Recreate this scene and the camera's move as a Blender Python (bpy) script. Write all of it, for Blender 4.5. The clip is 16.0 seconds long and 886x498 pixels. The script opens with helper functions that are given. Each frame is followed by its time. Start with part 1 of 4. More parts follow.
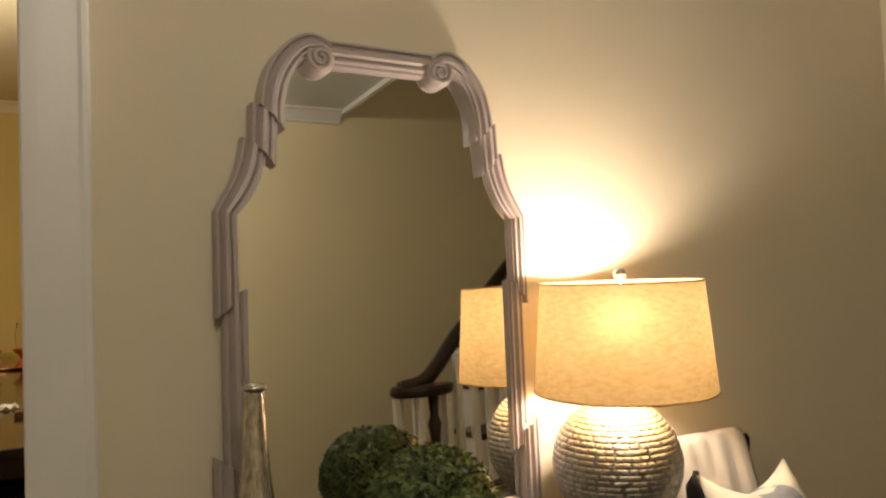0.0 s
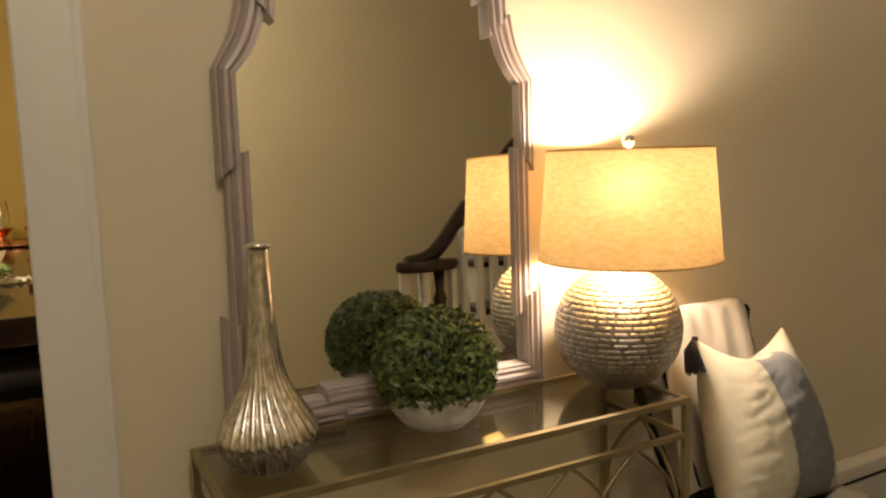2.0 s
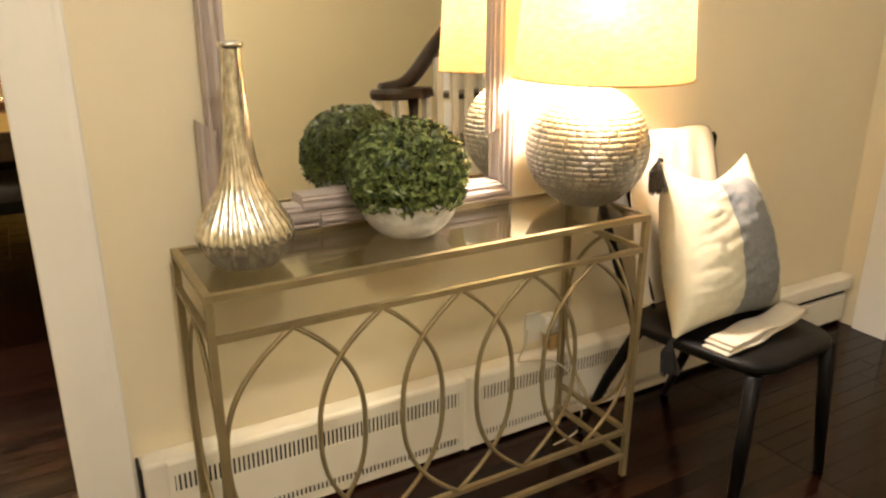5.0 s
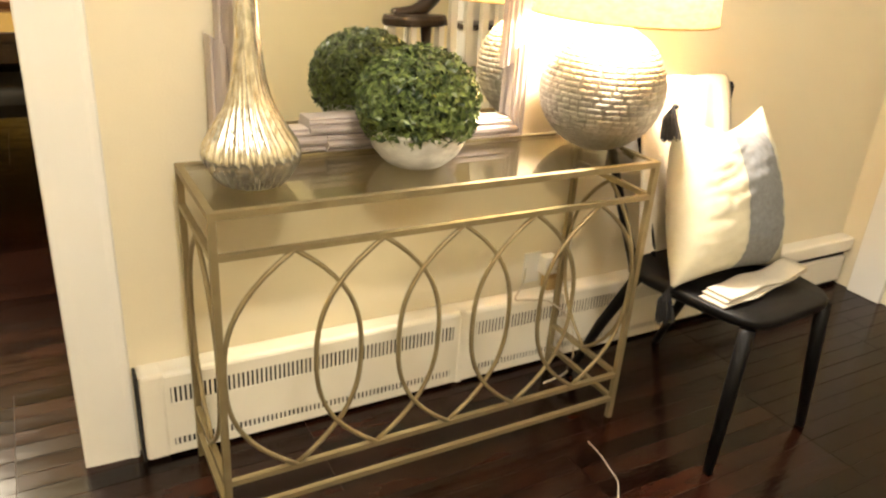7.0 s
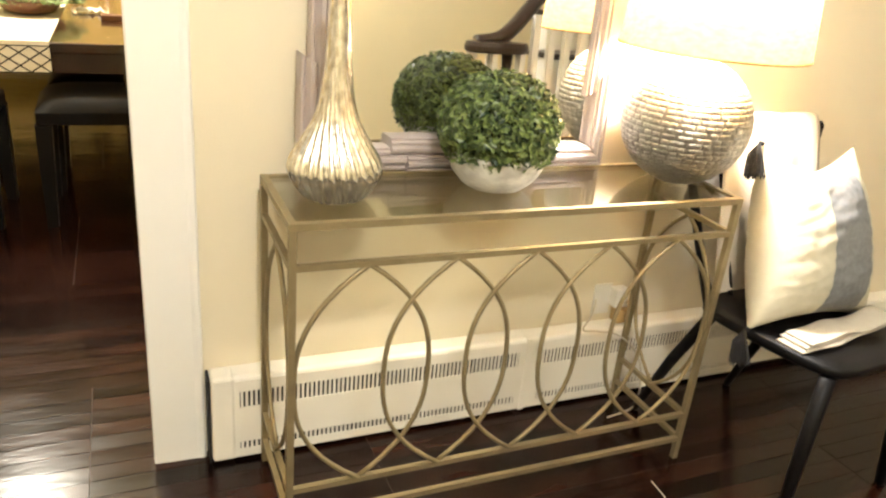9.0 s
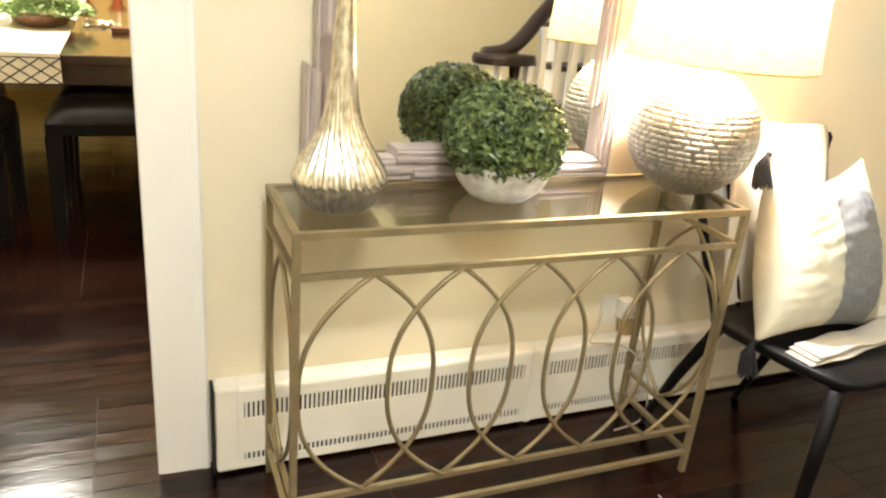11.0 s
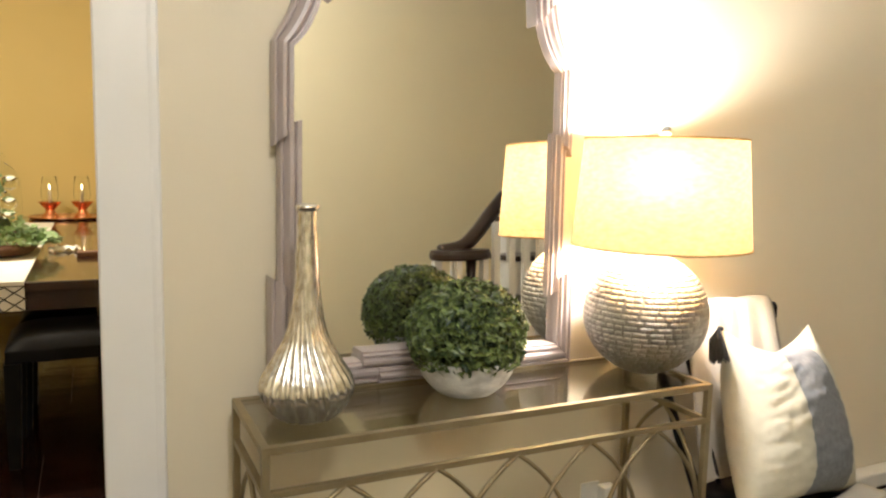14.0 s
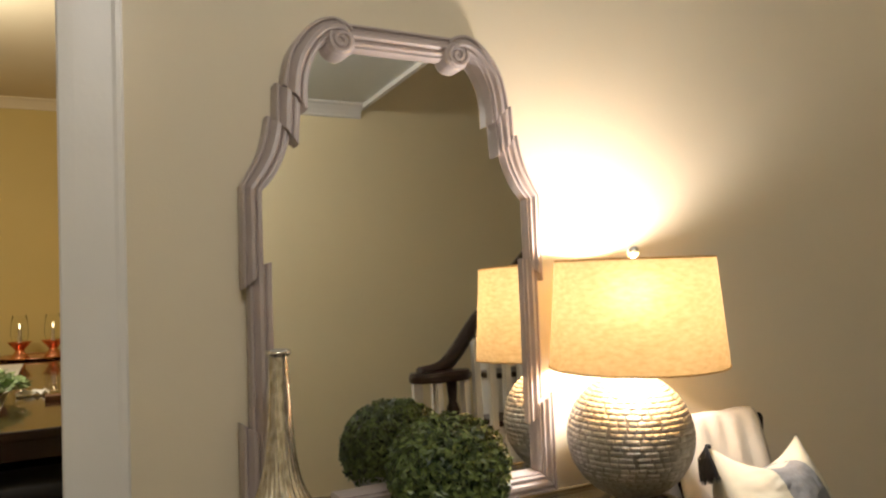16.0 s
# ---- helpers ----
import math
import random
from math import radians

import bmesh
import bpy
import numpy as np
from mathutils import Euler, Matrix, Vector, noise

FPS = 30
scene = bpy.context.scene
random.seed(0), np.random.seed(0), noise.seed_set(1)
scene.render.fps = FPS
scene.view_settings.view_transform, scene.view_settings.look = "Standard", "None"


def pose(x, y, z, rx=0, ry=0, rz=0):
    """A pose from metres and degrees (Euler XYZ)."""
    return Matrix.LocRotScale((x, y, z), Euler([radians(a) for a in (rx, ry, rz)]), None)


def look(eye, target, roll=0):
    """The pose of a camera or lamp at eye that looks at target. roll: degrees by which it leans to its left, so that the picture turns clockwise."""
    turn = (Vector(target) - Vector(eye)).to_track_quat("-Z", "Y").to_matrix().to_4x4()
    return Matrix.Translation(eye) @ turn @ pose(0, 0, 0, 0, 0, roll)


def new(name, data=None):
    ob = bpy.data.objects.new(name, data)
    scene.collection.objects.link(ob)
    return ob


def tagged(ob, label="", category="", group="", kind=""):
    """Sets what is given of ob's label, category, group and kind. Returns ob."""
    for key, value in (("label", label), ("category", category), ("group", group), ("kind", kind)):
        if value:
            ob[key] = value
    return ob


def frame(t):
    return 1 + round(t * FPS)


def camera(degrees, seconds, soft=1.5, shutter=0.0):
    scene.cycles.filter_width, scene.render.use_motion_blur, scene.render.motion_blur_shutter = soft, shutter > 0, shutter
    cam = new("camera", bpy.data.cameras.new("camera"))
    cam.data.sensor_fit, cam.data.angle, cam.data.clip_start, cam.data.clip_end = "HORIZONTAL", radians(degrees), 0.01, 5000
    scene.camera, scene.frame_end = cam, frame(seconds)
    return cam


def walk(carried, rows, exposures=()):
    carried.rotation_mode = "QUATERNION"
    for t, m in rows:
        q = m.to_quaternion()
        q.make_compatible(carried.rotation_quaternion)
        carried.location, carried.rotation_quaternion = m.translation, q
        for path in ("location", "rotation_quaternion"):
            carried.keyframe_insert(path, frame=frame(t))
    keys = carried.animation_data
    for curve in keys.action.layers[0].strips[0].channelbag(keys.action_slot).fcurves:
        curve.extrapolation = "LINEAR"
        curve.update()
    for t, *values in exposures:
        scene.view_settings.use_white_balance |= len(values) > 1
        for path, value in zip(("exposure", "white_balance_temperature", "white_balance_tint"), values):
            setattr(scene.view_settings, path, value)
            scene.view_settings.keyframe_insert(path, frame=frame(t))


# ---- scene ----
cam = camera(62.0, 16.0, soft=2.3)
PATH = [
    (0, (-0.232, -1.646, 1.422), (0.733, 0.105, 1.484), -2.0),
    (0.5, (-0.223, -1.634, 1.411), (0.728, 0.125, 1.38), -2.1),
    (1, (-0.216, -1.63, 1.398), (0.734, 0.127, 1.291), -2.2),
    (1.5, (-0.206, -1.637, 1.388), (0.717, 0.127, 1.198), -2.1),
    (2, (-0.219, -1.634, 1.368), (0.713, 0.119, 1.127), -1.6),
    (2.5, (-0.23, -1.645, 1.358), (0.701, 0.099, 1.057), -1.3),
    (3, (-0.234, -1.655, 1.353), (0.701, 0.073, 0.98), -0.9),
    (3.5, (-0.235, -1.664, 1.346), (0.687, 0.054, 0.903), -0.7),
    (4, (-0.237, -1.675, 1.339), (0.675, 0.033, 0.837), -0.3),
    (4.5, (-0.228, -1.682, 1.333), (0.681, -0.009, 0.72), -0.0),
    (5, (-0.241, -1.68, 1.301), (0.702, -0.04, 0.653), 0.2),
    (7.5, (-0.253, -1.665, 1.293), (0.647, -0.081, 0.469), 5.1),
    (8, (-0.264, -1.663, 1.291), (0.592, -0.043, 0.491), 5.4),
    (8.5, (-0.27, -1.669, 1.29), (0.521, -0.004, 0.514), 5.6),
    (11, (-0.26, -1.669, 1.283), (0.491, 0.033, 0.55), 5.4),
    (11.5, (-0.259, -1.675, 1.288), (0.5, 0.032, 0.573), 5.0),
    (12, (-0.261, -1.68, 1.297), (0.526, 0.031, 0.624), 5.0),
    (12.5, (-0.266, -1.69, 1.303), (0.536, 0.045, 0.716), 4.2),
    (13, (-0.272, -1.7, 1.306), (0.552, 0.057, 0.823), 3.5),
    (13.5, (-0.269, -1.704, 1.311), (0.571, 0.074, 0.947), 2.2),
    (14, (-0.27, -1.699, 1.31), (0.589, 0.092, 1.078), 1.3),
    (14.5, (-0.258, -1.703, 1.32), (0.613, 0.091, 1.169), 0.9),
    (15, (-0.25, -1.703, 1.324), (0.614, 0.1, 1.26), 0.5),
    (15.5, (-0.267, -1.684, 1.332), (0.634, 0.102, 1.351), -0.5),
    (16, (-0.252, -1.695, 1.362), (0.665, 0.082, 1.427), -1.9),
]
EXPOSURES = [(0.0, -1.30, 6200, 14), (0.5, -1.40, 6250, 14), (1.5, -1.34, 6600, 16), (2.5, -0.74, 6700, 16), (3.5, -0.30, 6550, 15), (5.0, 0.30, 6350, 14),
             (7.5, 1.02, 6080, 11), (8.5, 1.12, 5780, 11), (11.0, 1.10, 5320, 10), (12.5, 0.92, 5340, 11), (13.5, 0.44, 5350, 13), (14.5, -0.10, 5420, 13),
             (15.5, -0.60, 5560, 13), (16.0, -0.90, 5620, 14)]
walk(cam, [(t, look(e, g, r)) for t, e, g, r in PATH], EXPOSURES)

# ---- light: night, one table lamp, a dining pendant, an added unseen hall lamp ----
CEIL = 2.75
LAMP = (1.05, -0.235)          # centre of the table lamp
world = bpy.data.worlds.new("night")
world.use_nodes = True
world.node_tree.nodes["Background"].inputs[0].default_value = (0.02, 0.025, 0.04, 1)
world.node_tree.nodes["Background"].inputs[1].default_value = 0.2
scene.world = world


def point_light(name, loc, watts, colour, radius):
    d = bpy.data.lights.new(name, "POINT")
    d.energy, d.color, d.shadow_soft_size = watts, colour, radius
    ob = new(name, d)
    ob.location = loc
    return ob


point_light("bulb_light", (LAMP[0], LAMP[1], 1.288), 72, (1.0, 0.865, 0.69), 0.048)
point_light("pendant_light", (-1.0, 2.75, 2.43), 122, (1.0, 0.86, 0.62), 0.12)
# unseen lamp, added to brighten the door casing and the wall behind
point_light("hall_fill_light", (-0.1, -2.15, CEIL - 0.06), 132, (1.0, 0.872, 0.675), 0.16)


# ---- materials ----
def material(name, a, b=None, rough=0.5, metal=0.0, scale=6.0, bump=0.0, bump_scale=80.0, stretch=(1, 1, 1), rough_var=0.0,
             coat=0.0, rnd=0.0, detail=4.0, spec=0.5, mid=0.5, width=0.25):
    m = bpy.data.materials.new(name)
    m.use_nodes = True
    nt = m.node_tree
    n, l = nt.nodes, nt.links
    p = n["Principled BSDF"]
    p.inputs["Roughness"].default_value, p.inputs["Metallic"].default_value = rough, metal
    p.inputs["Coat Weight"].default_value, p.inputs["Specular IOR Level"].default_value = coat, spec
    tc = n.new("ShaderNodeTexCoord")
    mp = n.new("ShaderNodeMapping")
    mp.inputs["Scale"].default_value = stretch
    l.new(tc.outputs["Object"], mp.inputs["Vector"])
    vec = mp.outputs["Vector"]
    if rnd:
        oi = n.new("ShaderNodeObjectInfo")
        ad = n.new("ShaderNodeVectorMath")
        ad.operation = "ADD"
        sc = n.new("ShaderNodeVectorMath")
        sc.operation = "SCALE"
        sc.inputs[0].default_value = (7.3, 3.1, 5.7)
        l.new(oi.outputs["Random"], sc.inputs["Scale"])
        l.new(vec, ad.inputs[0])
        l.new(sc.outputs[0], ad.inputs[1])
        vec = ad.outputs[0]
    no = n.new("ShaderNodeTexNoise")
    no.inputs["Scale"].default_value, no.inputs["Detail"].default_value = scale, detail
    l.new(vec, no.inputs["Vector"])
    ramp = n.new("ShaderNodeValToRGB")
    b = b or tuple(c * 0.85 for c in a)
    ramp.color_ramp.elements[0].position, ramp.color_ramp.elements[1].position = mid - width, mid + width
    ramp.color_ramp.elements[0].color, ramp.color_ramp.elements[1].color = (*b, 1), (*a, 1)
    l.new(no.outputs["Fac"], ramp.inputs["Fac"])
    col = ramp.outputs["Color"]
    if rnd:
        hs = n.new("ShaderNodeHueSaturation")
        mr = n.new("ShaderNodeMapRange")
        mr.inputs["To Min"].default_value, mr.inputs["To Max"].default_value = 1 - rnd, 1 + rnd
        l.new(oi.outputs["Random"], mr.inputs["Value"])
        l.new(mr.outputs[0], hs.inputs["Value"])
        l.new(col, hs.inputs["Color"])
        col = hs.outputs["Color"]
    l.new(col, p.inputs["Base Color"])
    if rough_var:
        rr = n.new("ShaderNodeMapRange")
        rr.inputs["To Min"].default_value, rr.inputs["To Max"].default_value = max(0.02, rough - rough_var), rough + rough_var
        l.new(no.outputs["Fac"], rr.inputs["Value"])
        l.new(rr.outputs[0], p.inputs["Roughness"])
    if bump:
        nb = n.new("ShaderNodeTexNoise")
        nb.inputs["Scale"].default_value, nb.inputs["Detail"].default_value = bump_scale, 3
        l.new(vec, nb.inputs["Vector"])
        bp = n.new("ShaderNodeBump")
        bp.inputs["Strength"].default_value, bp.inputs["Distance"].default_value = bump, 0.004
        l.new(nb.outputs["Fac"], bp.inputs["Height"])
        l.new(bp.outputs["Normal"], p.inputs["Normal"])
    return m


WALL = material("cream_wall_paint", (0.73, 0.660, 0.508), (0.70, 0.630, 0.478), rough=0.62, scale=1.6, bump=0.12, bump_scale=160)
# yellow paint made lighter, so the wall looks more lit in the mirror
HALL_WALL = material("lightened_yellow_wall_paint", (0.85, 0.755, 0.50), (0.82, 0.725, 0.475), rough=0.62, scale=1.6, bump=0.12, bump_scale=160)
GOLD_WALL = material("gold_wall_paint", (0.66, 0.51, 0.17), (0.62, 0.48, 0.155), rough=0.6, scale=1.5, bump=0.1, bump_scale=150)
CEILING = material("ceiling_paint", (0.74, 0.77, 0.76), (0.70, 0.73, 0.72), rough=0.8, scale=2, bump=0.1)
DINE_CEIL = material("dining_ceiling_paint", (0.80, 0.70, 0.48), (0.77, 0.66, 0.44), rough=0.8, scale=2)
TRIM = material("white_trim_paint", (0.80, 0.79, 0.77), (0.75, 0.74, 0.71), rough=0.38, scale=3, bump=0.1, bump_scale=60)
HEATER = material("heater_enamel", (0.80, 0.77, 0.70), (0.74, 0.70, 0.61), rough=0.4, scale=5, bump=0.08, bump_scale=40)
# near-black colour that stands for shade in the heater recesses
DARK = material("painted_recess_shade", (0.012, 0.011, 0.010), rough=0.8)
OAK = material("parquet_oak", (0.026, 0.0078, 0.0040), (0.0036, 0.0020, 0.0017), rough=0.18, scale=3.6, stretch=(1, 3, 1), spec=0.26, bump=0.20,
               bump_scale=15, rough_var=0.12, rnd=0.60)
SUBFLOOR = material("floor_joint", (0.085, 0.062, 0.045), (0.04, 0.028, 0.02), rough=0.6, scale=9)
GILT = material("aged_gold_metal", (0.36, 0.292, 0.165), (0.25, 0.202, 0.112), rough=0.50, metal=0.6, scale=18, bump=0.15, bump_scale=120, rough_var=0.08)
FRAME = material("mauve_painted_wood", (0.47, 0.405, 0.385), (0.39, 0.335, 0.315), rough=0.36, scale=14, bump=0.2, bump_scale=50)
SILVER = material("hammered_silver", (0.58, 0.565, 0.54), (0.44, 0.425, 0.405), rough=0.40, metal=1.0, scale=60, bump=0.35, bump_scale=130, rough_var=0.1, rnd=0.18)
SILVER_GROUT = material("silver_joint", (0.46, 0.445, 0.42), (0.36, 0.35, 0.33), rough=0.5, metal=1.0, scale=50)
MERCURY = material("mercury_glass", (0.80, 0.775, 0.71), (0.36, 0.33, 0.265), rough=0.20, metal=0.90, scale=110, bump=0.2, bump_scale=110, rough_var=0.08, coat=0.5,
                   mid=0.45, width=0.16, detail=8, stretch=(1, 1, 0.45))
CHROME = material("bright_chrome", (0.8, 0.79, 0.77), (0.75, 0.74, 0.72), rough=0.08, metal=1.0)
BOWL = material("whitewashed_bowl", (0.74, 0.73, 0.70), (0.44, 0.43, 0.41), rough=0.6, width=0.16, scale=20, bump=0.5, bump_scale=35, stretch=(1, 1, 2))
LEAF = material("boxwood_leaf", (0.22, 0.29, 0.08), (0.010, 0.030, 0.008), rough=0.38, scale=34, width=0.36, mid=0.56, bump=0.1)
nt = LEAF.node_tree
geo, add, ramp = nt.nodes.new("ShaderNodeNewGeometry"), nt.nodes.new("ShaderNodeMath"), nt.nodes["Color Ramp"]
add.operation = "MULTIPLY_ADD"
add.inputs[1].default_value = 0.62
nt.links.new(geo.outputs["Random Per Island"], add.inputs[0])
half = nt.nodes.new("ShaderNodeMath")
half.operation = "MULTIPLY"
half.inputs[1].default_value = 0.40
nt.links.new(ramp.inputs["Fac"].links[0].from_socket, half.inputs[0])
nt.links.new(half.outputs[0], add.inputs[2])
nt.links.new(add.outputs[0], ramp.inputs["Fac"])
# near-black green that paints the shade deep between the leaves
LEAF_INNER_SHADE = material("boxwood_inner_shade", (0.012, 0.028, 0.008), rough=0.9)
BLACKWOOD = material("black_painted_wood", (0.006, 0.0055, 0.0055), (0.004, 0.0036, 0.0036), rough=0.42, spec=0.13, scale=12, stretch=(1, 8, 1), bump=0.15, bump_scale=60)
LINEN = material("cream_linen", (0.55, 0.52, 0.41), (0.48, 0.455, 0.35), rough=0.9, scale=30, bump=0.4, bump_scale=420)
GREYBAND = material("grey_woven_band", (0.22, 0.225, 0.235), (0.16, 0.165, 0.175), rough=0.95, scale=80, bump=0.5, bump_scale=420)
THROW = material("ivory_knit_throw", (0.55, 0.50, 0.42), (0.48, 0.435, 0.36), rough=0.95, scale=24, bump=0.6, bump_scale=240)
TASSEL = material("black_yarn", (0.014, 0.013, 0.016), (0.008, 0.008, 0.009), rough=0.95, scale=60, bump=0.6, bump_scale=200)
PLASTIC = material("white_plastic", (0.76, 0.74, 0.69), rough=0.35)
CORD = material("clear_cord", (0.55, 0.50, 0.40), (0.48, 0.43, 0.34), rough=0.35)
AMBER = material("amber_box", (0.50, 0.36, 0.16), (0.42, 0.29, 0.12), rough=0.4)
TABLEWOOD = material("dark_walnut", (0.040, 0.015, 0.008), (0.020, 0.008, 0.005), rough=0.16, scale=4, stretch=(7, 1, 1), bump=0.05, bump_scale=60, coat=0.4)
LEATHER = material("black_leather", (0.007, 0.006, 0.007), (0.004, 0.004, 0.004), rough=0.5, spec=0.10, scale=20, bump=0.25, bump_scale=140)
RUNNER = material("white_table_linen", (0.78, 0.75, 0.66), (0.72, 0.69, 0.60), rough=0.9, scale=20, bump=0.3, bump_scale=300)
LATTICE = material("black_embroidery", (0.02, 0.018, 0.018), rough=0.9)
COPPER = material("polished_copper", (0.84, 0.42, 0.24), (0.66, 0.29, 0.15), rough=0.16, metal=1.0, scale=14)
DOUGH = material("carved_dough_bowl", (0.16, 0.075, 0.035), (0.10, 0.045, 0.02), rough=0.5, scale=8, stretch=(1, 6, 1), bump=0.3)
SAGE = material("sage_leaf", (0.36, 0.45, 0.20), (0.16, 0.26, 0.09), rough=0.5, scale=20)
WAX = material("white_wax", (0.82, 0.78, 0.68), rough=0.5)
STAIRWOOD = material("dark_stair_wood", (0.030, 0.015, 0.010), (0.018, 0.009, 0.006), rough=0.3, scale=6, stretch=(1, 8, 1))
MIRROR = material("mirror_silver", (0.93, 0.93, 0.90), (0.92, 0.92, 0.89), rough=0.012, metal=1.0, scale=3)
PENDANT = material("pendant_metal", (0.10, 0.07, 0.04), rough=0.4, metal=0.8)


def glow(name, colour, strength):
    m = bpy.data.materials.new(name)
    m.use_nodes = True
    p = m.node_tree.nodes["Principled BSDF"]
    p.inputs["Base Color"].default_value = (*colour, 1)
    p.inputs["Emission Color"].default_value = (*colour, 1)
    p.inputs["Emission Strength"].default_value = strength
    return m


def clear_glass(name, colour, rough=0.02):
    m = bpy.data.materials.new(name)
    m.use_nodes = True
    nt = m.node_tree
    p = nt.nodes["Principled BSDF"]
    p.inputs["Base Color"].default_value = (*colour, 1)
    p.inputs["Transmission Weight"].default_value = 1.0
    p.inputs["Roughness"].default_value, p.inputs["IOR"].default_value = rough, 1.25
    return m


def shade_cloth():
    m = bpy.data.materials.new("linen_shade")
    m.use_nodes = True
    nt = m.node_tree
    n, l = nt.nodes, nt.links
    out = n["Material Output"]
    n.remove(n["Principled BSDF"])
    tc, mp, no = n.new("ShaderNodeTexCoord"), n.new("ShaderNodeMapping"), n.new("ShaderNodeTexNoise")
    mp.inputs["Scale"].default_value = (1, 1, 2.4)
    no.inputs["Scale"].default_value, no.inputs["Detail"].default_value = 45, 6
    l.new(tc.outputs["Object"], mp.inputs["Vector"])
    l.new(mp.outputs["Vector"], no.inputs["Vector"])
    ramp = n.new("ShaderNodeValToRGB")
    ramp.color_ramp.elements[0].position, ramp.color_ramp.elements[1].position = 0.3, 0.72
    ramp.color_ramp.elements[0].color, ramp.color_ramp.elements[1].color = (0.62, 0.41, 0.165, 1), (0.77, 0.56, 0.26, 1)
    l.new(no.outputs["Fac"], ramp.inputs["Fac"])
    di, tr, mx = n.new("ShaderNodeBsdfDiffuse"), n.new("ShaderNodeBsdfTranslucent"), n.new("ShaderNodeMixShader")
    mx.inputs[0].default_value = 0.085
    for s in (di, tr):
        l.new(ramp.outputs["Color"], s.inputs["Color"])
    l.new(di.outputs[0], mx.inputs[1])
    rf, mt = n.new("ShaderNodeBsdfRefraction"), n.new("ShaderNodeMixShader")
    rf.inputs["IOR"].default_value, rf.inputs["Roughness"].default_value = 1.45, 0.85
    l.new(ramp.outputs["Color"], rf.inputs["Color"])
    mt.inputs[0].default_value = 0.08
    l.new(tr.outputs[0], mt.inputs[1])
    l.new(rf.outputs[0], mt.inputs[2])
    l.new(mt.outputs[0], mx.inputs[2])
    l.new(mx.outputs[0], out.inputs["Surface"])
    return m


SHADE = shade_cloth()


def thin_glass(name, tint, rough):
    """Tinted sheet glass: light passes straight through, dimmed at each face, with a mirror-like gloss."""
    m = bpy.data.materials.new(name)
    m.use_nodes = True
    n, l = m.node_tree.nodes, m.node_tree.links
    n.remove(n["Principled BSDF"])
    tr, gl, fr, mx = n.new("ShaderNodeBsdfTransparent"), n.new("ShaderNodeBsdfGlossy"), n.new("ShaderNodeLayerWeight"), n.new("ShaderNodeMixShader")
    pw, ml = n.new("ShaderNodeMath"), n.new("ShaderNodeMath")
    tr.inputs["Color"].default_value = (*tint, 1)
    gl.inputs["Roughness"].default_value = rough
    pw.operation, ml.operation = "POWER", "MULTIPLY_ADD"
    pw.inputs[1].default_value, ml.inputs[1].default_value, ml.inputs[2].default_value = 4.0, 0.9, 0.06
    l.new(fr.outputs["Facing"], pw.inputs[0])
    l.new(pw.outputs[0], ml.inputs[0])
    l.new(ml.outputs[0], mx.inputs[0])
    l.new(tr.outputs[0], mx.inputs[1])
    l.new(gl.outputs[0], mx.inputs[2])
    l.new(mx.outputs[0], n["Material Output"].inputs["Surface"])
    return m


TOPGLASS = thin_glass("grey_tinted_glass", (0.80, 0.79, 0.71), 0.03)
GLASS = clear_glass("clear_glass", (0.98, 0.99, 0.98))
GLASS.node_tree.nodes["Principled BSDF"].inputs["IOR"].default_value = 1.04
BALL = clear_glass("ball_glass", (0.95, 0.97, 0.95))
BALL.node_tree.nodes["Principled BSDF"].inputs["IOR"].default_value = 1.42
GLOW_WARM = glow("lit_opal_glass", (1.0, 0.85, 0.60), 16.0)
# glow for the dome of the added hall lamp
GLOW_HALL = glow("added_dome_glow", (1.0, 0.88, 0.70), 6.0)
FLAME = glow("candle_flame", (1.0, 0.72, 0.36), 12.0)


# ---- mesh helpers ----
def finish(name, bm, mat, smooth=False):
    bmesh.ops.recalc_face_normals(bm, faces=bm.faces)
    me = bpy.data.meshes.new(name)
    bm.to_mesh(me)
    bm.free()
    me.materials.append(mat)
    if smooth:
        for p in me.polygons:
            p.use_smooth = True
    return me


def part(name, bm, mat, parent=None, label="", smooth=False, loc=None):
    ob = new(name, finish(name, bm, mat, smooth))
    if parent:
        ob.parent = parent
    if loc:
        ob.location = loc
    return tagged(ob, label)


def thing(name, loc, label, category, rz=0.0, group=""):
    ob = new(name)
    ob.empty_display_size = 0.05
    ob.location, ob.rotation_euler = loc, (0, 0, radians(rz))
    return tagged(ob, label, category, group)


def setting(name, bm, mat, label, category, smooth=False):
    return tagged(part(name, bm, mat, smooth=smooth), label, category, kind="structure")


def box(bm, lo, hi, bevel=0.0, m=None):
    r = bmesh.ops.create_cube(bm, size=1)
    c = [(a + b) / 2 for a, b in zip(lo, hi)]
    s = [b - a for a, b in zip(lo, hi)]
    mat = Matrix.Translation(c) @ Matrix.Diagonal((*s, 1))
    bmesh.ops.transform(bm, matrix=(m or Matrix()) @ mat, verts=r["verts"])
    if bevel:
        es = {e for v in r["verts"] for e in v.link_edges}
        bmesh.ops.bevel(bm, geom=list(es), offset=bevel, segments=2, affect="EDGES", profile=0.5)
    return bm


def boxed(lo, hi, bevel=0.0, m=None):
    return box(bmesh.new(), lo, hi, bevel, m)


